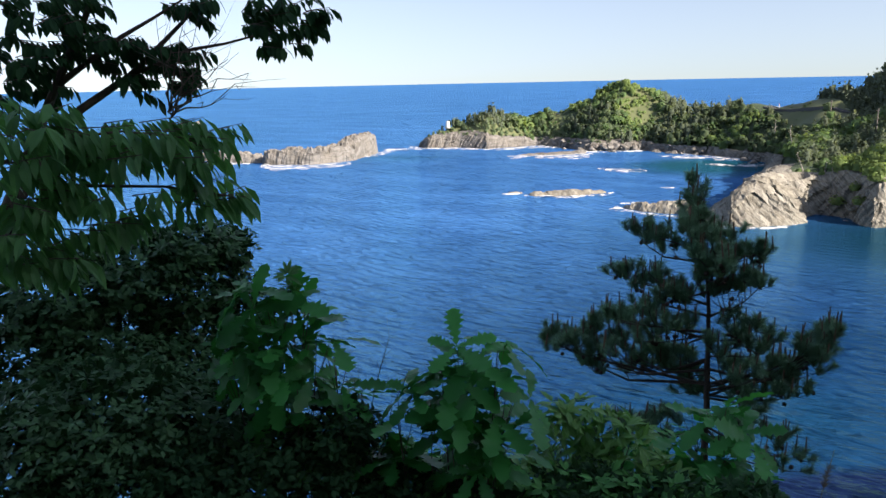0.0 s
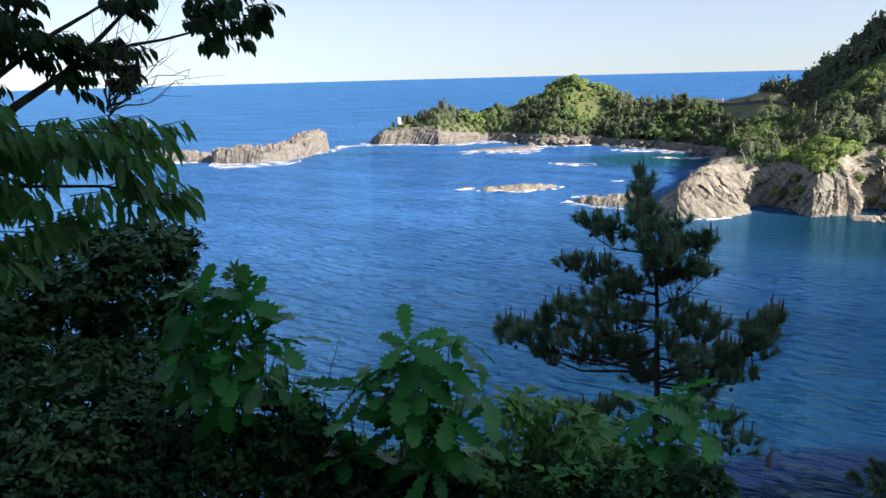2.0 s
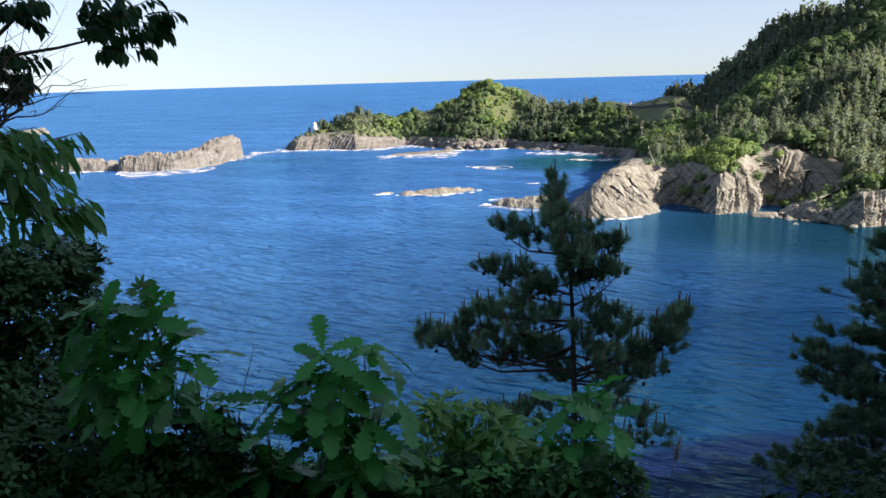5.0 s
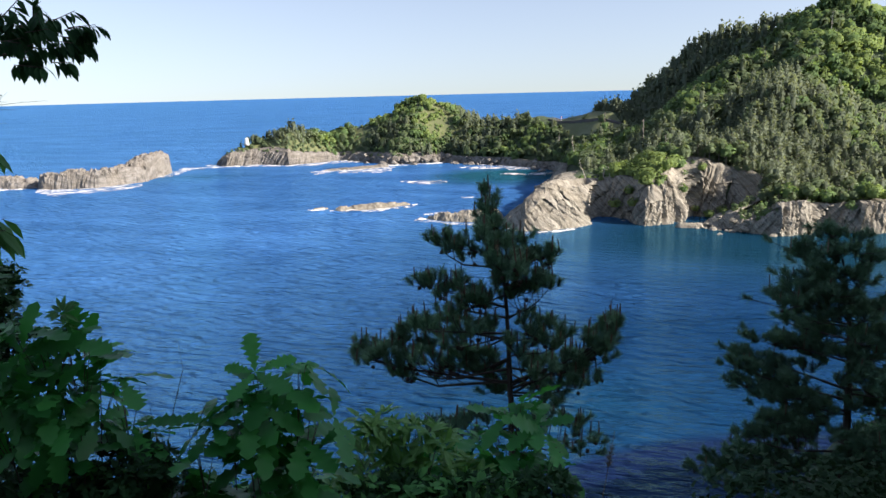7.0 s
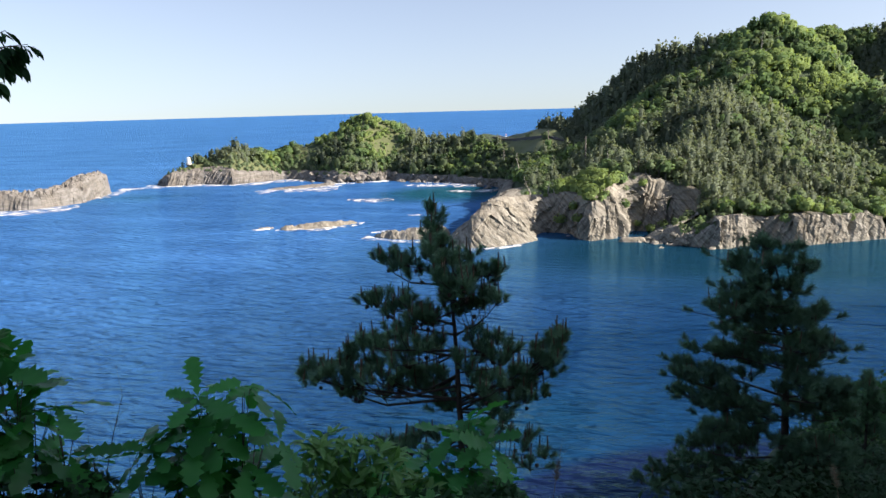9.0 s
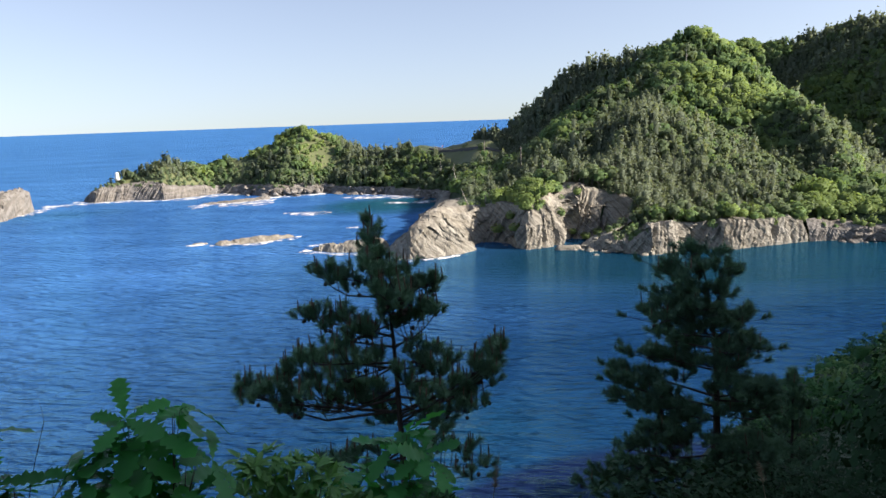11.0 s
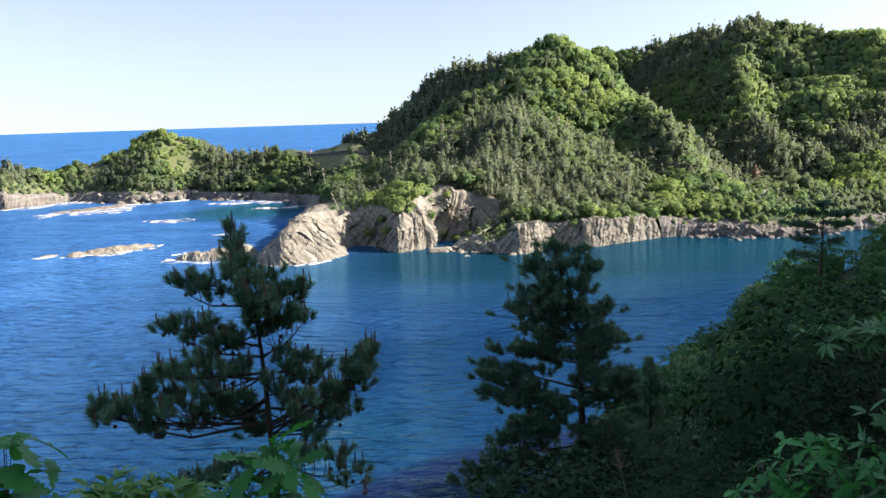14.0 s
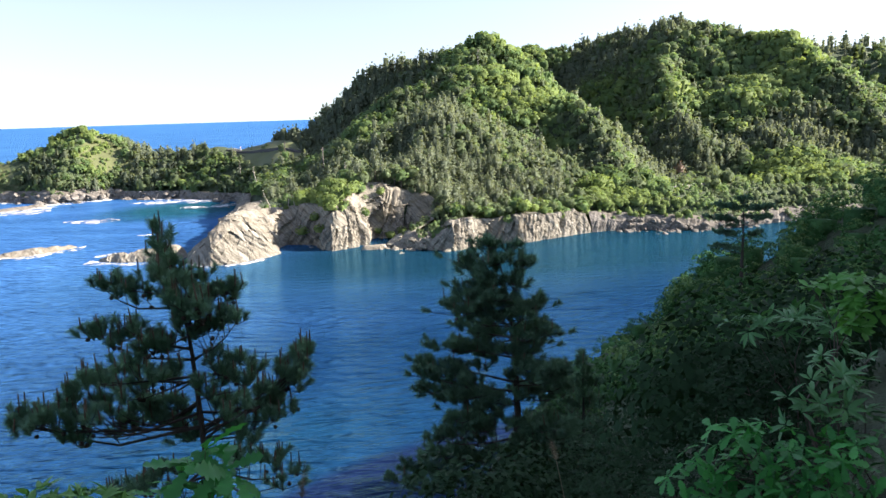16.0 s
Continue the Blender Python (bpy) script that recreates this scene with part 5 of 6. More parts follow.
def pine(label, x, y, top, ground, bearing, boughs, lean, seed, reach, needle, shoots, count, cones, needles, candles=0.5, thick=0.09, blade=0.011, tuft=0.24, away=0.0, flat=0.0, dense=0.0):
    """A pine: a leaning stem and boughs that end in upright tufts of needles. away: the distance at which the crown's sides and drops hold;
    flat: how far the tufts lie along the bough instead of standing up; dense: the share of tufts on a second set of boughs."""
    rng = np.random.default_rng(seed)
    tree = tagged(new("pine_tree"), label, "tree", "pines on the near slope")
    tree.matrix_world = pose(x, y, ground)
    u = np.array((math.cos(radians(bearing)), -math.sin(radians(bearing)), 0))
    f = np.array((math.sin(radians(bearing)), math.cos(radians(bearing)), 0))
    tall = top - ground
    stem = lambda z: u * lean * (1 - math.exp(-(tall - z) / 1.6)) + np.array((0, 0, z))
    rows = []
    heights = np.r_[-0.5, np.linspace(0.4, tall - 0.3, 16)]
    for a, b in zip(heights[:-1], heights[1:]):
        ra, rb = (max(thick * ((tall - h) / tall) ** 0.8 * 1.25, 0.014) for h in (a, b))
        rows.append((*(stem(a) + rng.normal(0, .008, 3)), *stem(b), ra, rb))
    v, q = limbs(rows, 9)
    part_of("trunk", mesh_from("trunk", v, q, [BARK_PINE]), tree, "dark rough bark")
    bm = bmesh.new()
    bmesh.ops.create_uvsphere(bm, u_segments=8, v_segments=6, radius=0.034)
    for vert in bm.verts:
        k = 1 + 0.25 * math.sin(vert.co.z * 300) * math.cos(math.atan2(vert.co.y, vert.co.x) * 4)
        vert.co = Vector((vert.co.x * k, vert.co.y * k, vert.co.z * 1.25))
    cone_mesh = bpy.data.meshes.new("cone")
    bm.to_mesh(cone_mesh)
    bm.free()
    cone_mesh.materials.append(CONE)
    cone_places = []
    rows_all = list(boughs) + [(r + rng.uniform(-0.3, 0.2), s0 * 0.6, d0 + rng.uniform(-0.3, 0.2), s0 + (s1 - s0) * rng.uniform(0.6, 0.95), d1 + rng.uniform(-0.25, 0.1), sc * 1.4, max(int(k * dense), 1)) for r, s0, d0, s1, d1, sc, k in boughs[1:] if dense]
    for n, (root_drop, s0, d0, s1, d1, scatter, tufts) in enumerate(rows_all):
        wide = reach * min(1, 0.1 + abs(d1) / 3.4)
        leader = s1 > s0 - 0.2 and n == 0
        deep = rng.uniform(-1, 1) * math.sqrt(max(wide ** 2 - s1 ** 2, 0.0)) * (not leader)
        root = stem(max(tall + root_drop, 0.3))

        def place(side, drop, depth):                    # the crown keeps its outline as its boughs come nearer or go back
            grow = 1 + depth / away if away else 1
            return u * side * grow + f * depth + np.array((0, 0, tall + (drop + top - 35.0) * grow - (top - 35.0)))
        tip = place(s1, d1 - 0.08, deep)
        hub = root * 0.5 + tip * 0.5 + np.array((0, 0, rng.uniform(-0.16, 0.02) * np.linalg.norm(tip - root))) + rng.normal(0, 0.05, 3)
        line = [root, root * 0.55 + hub * 0.45, hub, hub * 0.5 + tip * 0.5 + (0, 0, -0.05), tip]
        out = np.linalg.norm(tip - root)
        thin = 0.009 + 0.009 * out
        rows = [] if leader else [(*a, *b, thin * (1 - k * .2), thin * (0.8 - k * .2) + 0.003) for k, (a, b) in enumerate(zip(line, line[1:]))]
        blades, lights = [], []
        for k in range(tufts):
            t = 1.0 if k == 0 else (k - 0.3 + rng.uniform(-.4, .4)) / tufts
            c = place(s0 + (s1 - s0) * t, d0 + (d1 - d0) * t + rng.normal(0, scatter) * (k > 0), deep * (0.35 + 0.65 * t) + rng.normal(0, 0.22) * (k > 0) * (0.4 if leader else 1))
            at = stem(c[2] - 0.15) if leader else line[1 + min(int(t * 3), 2)] * (1 - (t * 3) % 1) + line[2 + min(int(t * 3), 2)] * ((t * 3) % 1) if t < 1 else line[4]
            knee = at * 0.45 + c * 0.55 - (0, 0, 0.06 + 0.1 * np.linalg.norm(c - at))
            rows += [(*at, *knee, 0.010, 0.008), (*knee, *(c - (0, 0, tuft * 0.6)), 0.008, 0.007)]
            side_way = (tip - root) / (out + 1e-6)
            for j in range(shoots):
                off = rng.normal(0, 1, 3) * (0.10 + 0.1 * flat, 0.10 + 0.1 * flat, 0.05) * (tuft / 0.24) * (j > 0)
                way = np.array((0, 0, 1 - flat)) + side_way * (flat + 0.25) + off * 3.0 + rng.normal(0, .2, 3)
                way /= np.linalg.norm(way)
                long = tuft * rng.uniform(0.75, 1.25) * (0.75 if j else 1.1)
                foot = c + off - way * long * 0.6
                rows.append((*(c - (0, 0, tuft * 0.6)), *foot, 0.007, 0.006))
                rows.append((*foot, *(foot + way * long), 0.007, 0.005))
                blades.append(brush(rng, foot, way, long, needle, count, blade))
                if rng.uniform() < candles * (1 if j == 0 else 0.3):
                    p = foot + way * long
                    d = np.array((rng.normal(0, .07), rng.normal(0, .07), 1))
                    lights.append((*(p - d * .03), *(p + d * rng.uniform(0.10, 0.26)), 0.015, 0.009))
                if rng.uniform() < 0.6:
                    cone_places.append(knee + rng.normal(0, .05, 3) - (0, 0, 0.04))
        v, q = limbs(rows, 5)
        bough = part_of("bough", mesh_from("bough", v, q, [BARK_PINE]), tree)
        v = np.concatenate(blades)
        part_of("needles", mesh_from("needles", v, np.arange(len(v)).reshape(-1, 3), [needles]), bough, "dark green needles")
        for row in lights:
            v, q = limbs([row], 6)
            part_of("candle", mesh_from("candle", v, q, [CANDLE]), bough, "brown upright spring shoot")
    for k in rng.permutation(len(cone_places))[:cones]:
        c = part_of("cone", cone_mesh, tree, "brown pine cone")
        c.matrix_local = pose(*cone_places[k], rng.uniform(0, 360), rng.uniform(0, 360), 0)


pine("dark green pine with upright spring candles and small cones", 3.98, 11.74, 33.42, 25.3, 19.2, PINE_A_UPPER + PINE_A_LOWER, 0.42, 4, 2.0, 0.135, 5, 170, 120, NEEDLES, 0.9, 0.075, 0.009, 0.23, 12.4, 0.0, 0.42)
pine("dark dense pine with drooping layered boughs on the slope", 11.06, 11.66, 32.2, 25.0, 43.5, PINE_B_UPPER + PINE_B_LOWER, 0.55, 8, 2.0, 0.14, 7, 120, 20, NEEDLES_SHADED, 0.1, 0.1, 0.013, 0.26, 16.1, 0.35, 1.3)
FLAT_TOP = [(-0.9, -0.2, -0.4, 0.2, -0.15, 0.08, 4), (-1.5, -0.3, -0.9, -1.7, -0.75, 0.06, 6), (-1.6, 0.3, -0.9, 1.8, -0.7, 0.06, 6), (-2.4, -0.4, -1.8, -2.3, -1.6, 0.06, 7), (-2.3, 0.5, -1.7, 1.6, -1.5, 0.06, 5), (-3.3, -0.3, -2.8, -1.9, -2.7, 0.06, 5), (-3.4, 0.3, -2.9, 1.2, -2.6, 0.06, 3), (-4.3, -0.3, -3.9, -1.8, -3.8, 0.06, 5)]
pine("small flat-topped pine on the crest of the spur", 50.88, 27.84, 28.4, 20.4, 61.3, FLAT_TOP, 0.1, 21, 2.0, 0.2, 8, 60, 0, NEEDLES_SHADED, 0.0, 0.14, 0.04, 0.32, 58.0, 0.75, 0.6)
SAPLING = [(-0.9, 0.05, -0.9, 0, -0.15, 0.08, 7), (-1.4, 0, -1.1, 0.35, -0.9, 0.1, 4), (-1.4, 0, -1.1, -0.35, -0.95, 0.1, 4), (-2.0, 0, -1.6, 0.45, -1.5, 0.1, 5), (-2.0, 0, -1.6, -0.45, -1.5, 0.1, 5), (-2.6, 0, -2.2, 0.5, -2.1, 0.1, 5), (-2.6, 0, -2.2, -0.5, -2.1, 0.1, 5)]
pine("slim young pine beside the dense pine", 14.6, 12.1, 28.86, 24.2, 50.3, SAPLING, 0.05, 23, 0.6, 0.14, 4, 120, 0, NEEDLES_SHADED, 0.2, 0.06, 0.012, 0.26, 19.0)

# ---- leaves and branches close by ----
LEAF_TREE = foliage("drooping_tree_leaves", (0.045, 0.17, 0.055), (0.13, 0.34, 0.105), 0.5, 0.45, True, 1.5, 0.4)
LEAF_DARK = foliage("dark_evergreen_leaves", (0.03, 0.095, 0.045), (0.11, 0.255, 0.105), 0.3, 0.36, True, 1.5, 0.25, 0.5)
# darker leaves; inside bushes and on upper sprays this colour carries the shade
LEAF_DIM = foliage("dim_leaves", (0.012, 0.042, 0.02), (0.045, 0.118, 0.047), 0.3, 0.5, True, 1.5, 0.06, 0.5)
LEAF_OAK = foliage("oak_leaves", (0.012, 0.12, 0.028), (0.075, 0.40, 0.085), 0.4, 0.4, False, 1.6, 0.4, 0.5)
LEAF_MID = foliage("mid_green_leaves", (0.03, 0.16, 0.04), (0.12, 0.38, 0.095), 0.35, 0.5, True, 1.5, 0.25, 0.5)
LEAF_LIGHT = foliage("light_shrub_leaves", (0.085, 0.26, 0.06), (0.20, 0.43, 0.11), 0.35, 0.45, True, 1.2, 0.4)
LEAF_PALE = foliage("pale_shrub_leaves", (0.04, 0.16, 0.055), (0.12, 0.31, 0.105), 0.3, 0.45, True, 1.2, 0.45)
LEAF_BRIGHT = foliage("bright_shrub_leaves", (0.06, 0.24, 0.04), (0.16, 0.44, 0.09), 0.4, 0.45, True, 1.2, 0.4)
DRY = plain("dry_grass", (0.34, 0.28, 0.18), 0.9)
TWIG = bark("twig_bark", (0.05, 0.038, 0.028), (0.14, 0.11, 0.085))
# masses of leaves: centre, breadth and height of each, in metres
TREE_HIGH = [(-0.96, 4.52, 35.35, 0.25, 0.16), (-0.86, 4.53, 35.41, 0.16, 0.11), (-1.1, 4.49, 35.4, 0.16, 0.09), (-1.01, 4.5, 35.23, 0.16, 0.07), (-2.15, 4.11, 35.28, 0.25, 0.12), (-1.94, 4.21, 35.2, 0.25, 0.11), (-2.06, 4.15, 35.32, 0.14, 0.09), (-2.27, 4.04, 35.13, 0.21, 0.12), (-2.14, 4.11, 35.01, 0.14, 0.09), (-2.35, 4, 35.04, 0.11, 0.14), (-1.75, 4.29, 35.16, 0.21, 0.1), (-1.59, 4.34, 35.17, 0.12, 0.09), (-1.63, 4.33, 35.06, 0.18, 0.11), (-1.5, 4.38, 35.12, 0.09, 0.09), (-1.72, 4.3, 35, 0.09, 0.05), (-1.37, 4.42, 35.42, 0.14, 0.06), (-1.51, 4.37, 35.46, 0.14, 0.05), (-2.07, 4.15, 35.45, 0.21, 0.04), (-2.31, 4.03, 35.41, 0.11, 0.04)]
TREE_LOW = [(-2.0, 3.34, 34.85, 0.26, 0.1), (-1.78, 3.45, 34.84, 0.23, 0.09), (-1.56, 3.54, 34.81, 0.2, 0.09), (-1.36, 3.61, 34.8, 0.17, 0.07), (-1.25, 3.64, 34.76, 0.08, 0.04), (-1.94, 3.37, 34.71, 0.32, 0.15), (-1.66, 3.5, 34.68, 0.23, 0.1), (-1.45, 3.58, 34.67, 0.17, 0.08), (-1.33, 3.62, 34.6, 0.12, 0.05), (-2.03, 3.32, 34.57, 0.26, 0.17), (-1.81, 3.43, 34.54, 0.2, 0.12), (-1.51, 3.56, 34.51, 0.18, 0.07), (-1.32, 3.63, 34.46, 0.15, 0.06), (-1.2, 3.66, 34.44, 0.08, 0.04), (-2.01, 3.33, 34.38, 0.29, 0.15), (-1.76, 3.46, 34.38, 0.23, 0.1), (-1.6, 3.53, 34.38, 0.13, 0.06), (-2.07, 3.3, 34.23, 0.24, 0.12), (-1.88, 3.4, 34.26, 0.21, 0.09)]
DARK_BUSH = [(-1.85, 5.28, 33.87, 0.44, 0.15), (-1.6, 5.37, 33.78, 0.2, 0.17), (-2.19, 5.15, 33.74, 0.52, 0.26), (-1.85, 5.29, 33.53, 0.44, 0.26), (-2.69, 4.91, 33.61, 0.53, 0.31), (-2.41, 5.05, 33.22, 0.67, 0.36), (-2.86, 4.81, 33.16, 0.54, 0.45), (-1.96, 5.25, 33.06, 0.5, 0.36), (-1.55, 5.38, 33.34, 0.27, 0.22), (-2.08, 4.1, 33.06, 0.68, 0.38), (-2.42, 3.91, 32.88, 0.58, 0.39), (-1.66, 4.29, 32.88, 0.54, 0.35)]
LOW_BUSH = [(-1.24, 3.91, 32.85, 0.42, 0.25), (-1.72, 3.72, 32.83, 0.71, 0.21), (-0.8, 4.02, 32.75, 0.36, 0.25), (-0.66, 4.05, 32.99, 0.28, 0.17), (-0.34, 4.09, 32.58, 0.36, 0.18), (0.18, 4.1, 32.53, 0.29, 0.15), (0.85, 4.01, 32.53, 0.4, 0.15), (1.68, 3.74, 32.64, 0.22, 0.11), (1.32, 3.88, 32.56, 0.33, 0.11)]
OAK_LEFT = [(-1.04, 4.07, 33.79, 0.2, 0.1), (-0.83, 4.12, 33.72, 0.15, 0.12), (-0.77, 4.13, 33.56, 0.19, 0.14), (-1.12, 4.05, 33.56, 0.24, 0.17), (-0.97, 4.09, 33.4, 0.27, 0.17), (-0.68, 4.14, 33.43, 0.12, 0.08), (-1.25, 4.01, 33.44, 0.17, 0.14), (-1.05, 4.07, 33.2, 0.21, 0.14), (-0.53, 4.17, 33.16, 0.16, 0.12)]
OAK_MID = [(0.02, 4, 33.61, 0.13, 0.06), (0.28, 3.99, 33.58, 0.09, 0.06), (-0.04, 4, 33.47, 0.18, 0.1), (0.18, 4, 33.4, 0.21, 0.15), (0.33, 3.99, 33.33, 0.15, 0.12), (-0.11, 4, 33.26, 0.18, 0.12), (0.11, 4, 33.19, 0.22, 0.15), (-0.31, 3.99, 33.22, 0.12, 0.09), (0.01, 4, 32.98, 0.2, 0.15), (-0.26, 3.99, 32.86, 0.21, 0.16), (0.32, 3.99, 33.1, 0.13, 0.12), (0.27, 3.99, 32.87, 0.21, 0.16)]
BACK_BUSH = [(-0.75, 4.75, 32.35, 0.35, 0.2), (-0.3, 4.8, 32.2, 0.4, 0.25), (0.2, 4.85, 32.15, 0.4, 0.25), (0.7, 4.85, 32.05, 0.4, 0.25), (1.2, 4.75, 31.95, 0.4, 0.2), (1.65, 4.65, 31.85, 0.4, 0.2)]
LIGHT_SHRUB = [(0.69, 4.55, 32.85, 0.17, 0.06), (0.87, 4.52, 32.82, 0.19, 0.08), (1.05, 4.48, 32.77, 0.19, 0.08), (1.19, 4.44, 32.7, 0.16, 0.08), (0.73, 4.54, 32.59, 0.24, 0.16), (1.06, 4.48, 32.53, 0.28, 0.16), (0.62, 4.56, 32.33, 0.28, 0.16), (1.31, 4.41, 32.4, 0.28, 0.16)]
OAK_RIGHT = [(1.87, 4.64, 32.79, 0.15, 0.07), (1.72, 4.7, 32.7, 0.16, 0.08), (1.96, 4.6, 32.63, 0.17, 0.09), (1.76, 4.68, 32.47, 0.21, 0.13), (1.52, 4.76, 32.39, 0.24, 0.12), (1.34, 4.82, 32.23, 0.3, 0.13), (1.71, 4.7, 32.2, 0.35, 0.13), (2.01, 4.58, 32.27, 0.22, 0.12)]
OAK_END = [(4.93, 2.51, 32.65, 0.2, 0.1), (4.84, 2.67, 32.5, 0.18, 0.1), (5.02, 2.34, 32.64, 0.27, 0.14), (5.13, 2.11, 32.6, 0.27, 0.17), (4.99, 2.4, 32.37, 0.32, 0.17), (4.82, 2.7, 32.27, 0.28, 0.13), (5.23, 1.86, 32.7, 0.27, 0.17), (5.17, 2, 32.37, 0.41, 0.17), (5.29, 1.7, 32.58, 0.23, 0.2)]
PALE_SHRUB = [(7, 3.29, 32.92, 0.27, 0.08), (7.12, 3.03, 33.01, 0.3, 0.11), (7.22, 2.81, 32.98, 0.24, 0.12), (6.9, 3.49, 32.87, 0.21, 0.05), (7.2, 2.85, 32.8, 0.2, 0.06)]
BRIGHT_SHRUB = [(6.67, 2.56, 33.46, 0.25, 0.11), (6.75, 2.36, 33.42, 0.22, 0.16), (6.6, 2.73, 33.43, 0.11, 0.05), (6.74, 2.39, 33.22, 0.22, 0.17)]
MIXED_SHRUB = [(5.59, 2.04, 33.15, 0.28, 0.16), (5.54, 2.16, 32.93, 0.28, 0.16), (5.63, 1.93, 32.93, 0.23, 0.21), (5.48, 2.29, 32.78, 0.24, 0.13), (5.65, 1.88, 32.69, 0.19, 0.19)]


def leaf_shape(outline, droop=0.12, fold=0.16):
    """A leaf of length 1 along x from half widths at places along it: corners and triangles, folded along the midrib."""
    xs = [p for p, w in outline]
    mid = [(x, 0, -droop * x * x) for x in xs]
    up = [(x, w, -droop * x * x + fold * w + 0.02 * math.sin(x * 23)) for x, w in outline[1:-1]]
    down = [(x, -w, -droop * x * x + fold * w + 0.02 * math.sin(x * 19 + 1)) for x, w in outline[1:-1]]
    n, m = len(mid), len(up)
    tris = []
    for base, flip in ((n, False), (n + m, True)):
        t = [(0, base, 1)]
        for k in range(m - 1):
            t += [(k + 1, base + k, base + k + 1), (k + 1, base + k + 1, k + 2)]
        t.append((m, base + m - 1, n - 1))
        tris += [(c, b, a) if flip else (a, b, c) for a, b, c in t]
    return np.array(mid + up + down, float), np.array(tris)


LANCE = leaf_shape([(0, 0), (0.14, 0.07), (0.4, 0.16), (0.7, 0.13), (1, 0)], 0.3)
OVAL = leaf_shape([(0, 0), (0.25, 0.15), (0.6, 0.2), (1, 0)], 0.12)
SMALL = leaf_shape([(0, 0), (0.45, 0.2), (1, 0)], 0.12)
LOBED = [leaf_shape([(0, 0), (0.08, 0.03), (0.18, 0.08 * k), (0.24, 0.045), (0.34, 0.135 * k), (0.40, 0.075), (0.49, 0.185 * k), (0.55, 0.11), (0.63, 0.225 * k), (0.69, 0.135), (0.77, 0.225 * k), (0.83, 0.125), (0.90, 0.16 * k), (0.95, 0.09), (1, 0)], d) for k, d in ((1.0, 0.15), (0.85, 0.35), (1.1, 0.05))]


def axes_of(way, up):
    """Three axes for each leaf: along it, across it, and up from its face."""
    x = way / (np.linalg.norm(way, axis=1, keepdims=True) + 1e-9)
    y = np.cross(up, x)
    y /= np.linalg.norm(y, axis=1, keepdims=True) + 1e-9
    return x, y, np.cross(x, y)


def leaves(name, shape, root, way, up, size, wide, material):
    v, t = shape
    x, y, z = axes_of(way, up)
    s = size[:, None, None]
    co = root[:, None, :] + s * (v[None, :, :1] * x[:, None] + v[None, :, 1:2] * wide * y[:, None] + v[None, :, 2:] * z[:, None])
    tris = (t[None] + (np.arange(len(root)) * len(v))[:, None, None]).reshape(-1, 3)
    return mesh_from(name, co.reshape(-1, 3), tris, [material])


def in_mass(rng, mass, n):
    """Points in a flattened lump of leaves, more of them near its skin, and the way out from its middle."""
    d = rng.normal(0, 1, (n, 3))
    d /= np.linalg.norm(d, axis=1, keepdims=True)
    d *= rng.uniform(0.25, 1, (n, 1)) ** 0.5
    cx, cy, cz, b, h = mass
    return np.array((cx, cy, cz)) + d * (b, b, h), d


def stems(rng, thing, masses, foot, thick, material=TWIG, bend=0.15):
    """Stems from the foot of a shrub to each of its masses of leaves."""
    for m in masses:
        a, b = np.array(foot, float) + np.r_[rng.normal(0, .08, 2), 0], np.array(m[:3])
        k1 = a * 0.6 + b * 0.4 + rng.normal(0, bend, 3) * (1, 1, .3)
        k2 = a * 0.25 + b * 0.75 + rng.normal(0, bend * .6, 3) * (1, 1, .3)
        pts = [a, k1, k2, b]
        rows = [(*p, *q, thick * (1 - i * .28), thick * (.72 - i * .25)) for i, (p, q) in enumerate(zip(pts, pts[1:]))]
        for _ in range(3):
            c, _d = in_mass(rng, m, 1)
            rows.append((*(k2 * .4 + b * .6), *c[0], thick * .3, thick * .12))
        v, q = limbs(rows, 5)
        part_of("stem", mesh_from("stem", v, q, [material]), thing)


def foot_of(masses, down=0.0):
    x, y = np.mean([m[0] for m in masses]), np.mean([m[1] for m in masses])
    return (x, y, float(land(np.array([x]), np.array([y]))[0]) - 0.1 + down)


def shrub(label, masses, per_area, whorl, size, wide, material, seed, shape=LANCE, rise=0.35, thick=0.012, name="shrub", inner=0):
    """A shrub whose leaves stand in whorls at the twig ends, one part to each mass of leaves."""
    rng = np.random.default_rng(seed)
    thing = tagged(new(name), label, "shrub")
    for m in masses:
        count = max(int(per_area * m[3] * (m[3] + m[4])), 3)
        c, d = in_mass(rng, m, count)
        axis = d * 0.6 + (0, 0, 0.8) + rng.normal(0, .25, d.shape)
        axis /= np.linalg.norm(axis, axis=1, keepdims=True)
        c, axis = np.repeat(c, whorl, 0), np.repeat(axis, whorl, 0)
        spin = rng.normal(0, 1, c.shape)
        spin -= (spin * axis).sum(1, keepdims=True) * axis
        spin /= np.linalg.norm(spin, axis=1, keepdims=True) + 1e-9
        way = spin + axis * rng.uniform(rise - .35, rise + .35, (len(c), 1))
        part_of("foliage", leaves("foliage", shape, c + spin * 0.01, way, axis, size * rng.uniform(.65, 1.2, len(c)), wide, material), thing)
        if inner:                                        # the dense inside, its shade put into darker leaves
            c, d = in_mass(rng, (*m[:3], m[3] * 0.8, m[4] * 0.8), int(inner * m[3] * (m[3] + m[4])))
            part_of("inner_foliage", leaves("inner_foliage", SMALL, c, d + rng.normal(0, .5, d.shape), rng.normal(0, 1, d.shape), 0.085 * rng.uniform(.7, 1.2, len(c)), 1.4, LEAF_DIM), thing)
    stems(rng, thing, masses, foot_of(masses), thick)
    return thing


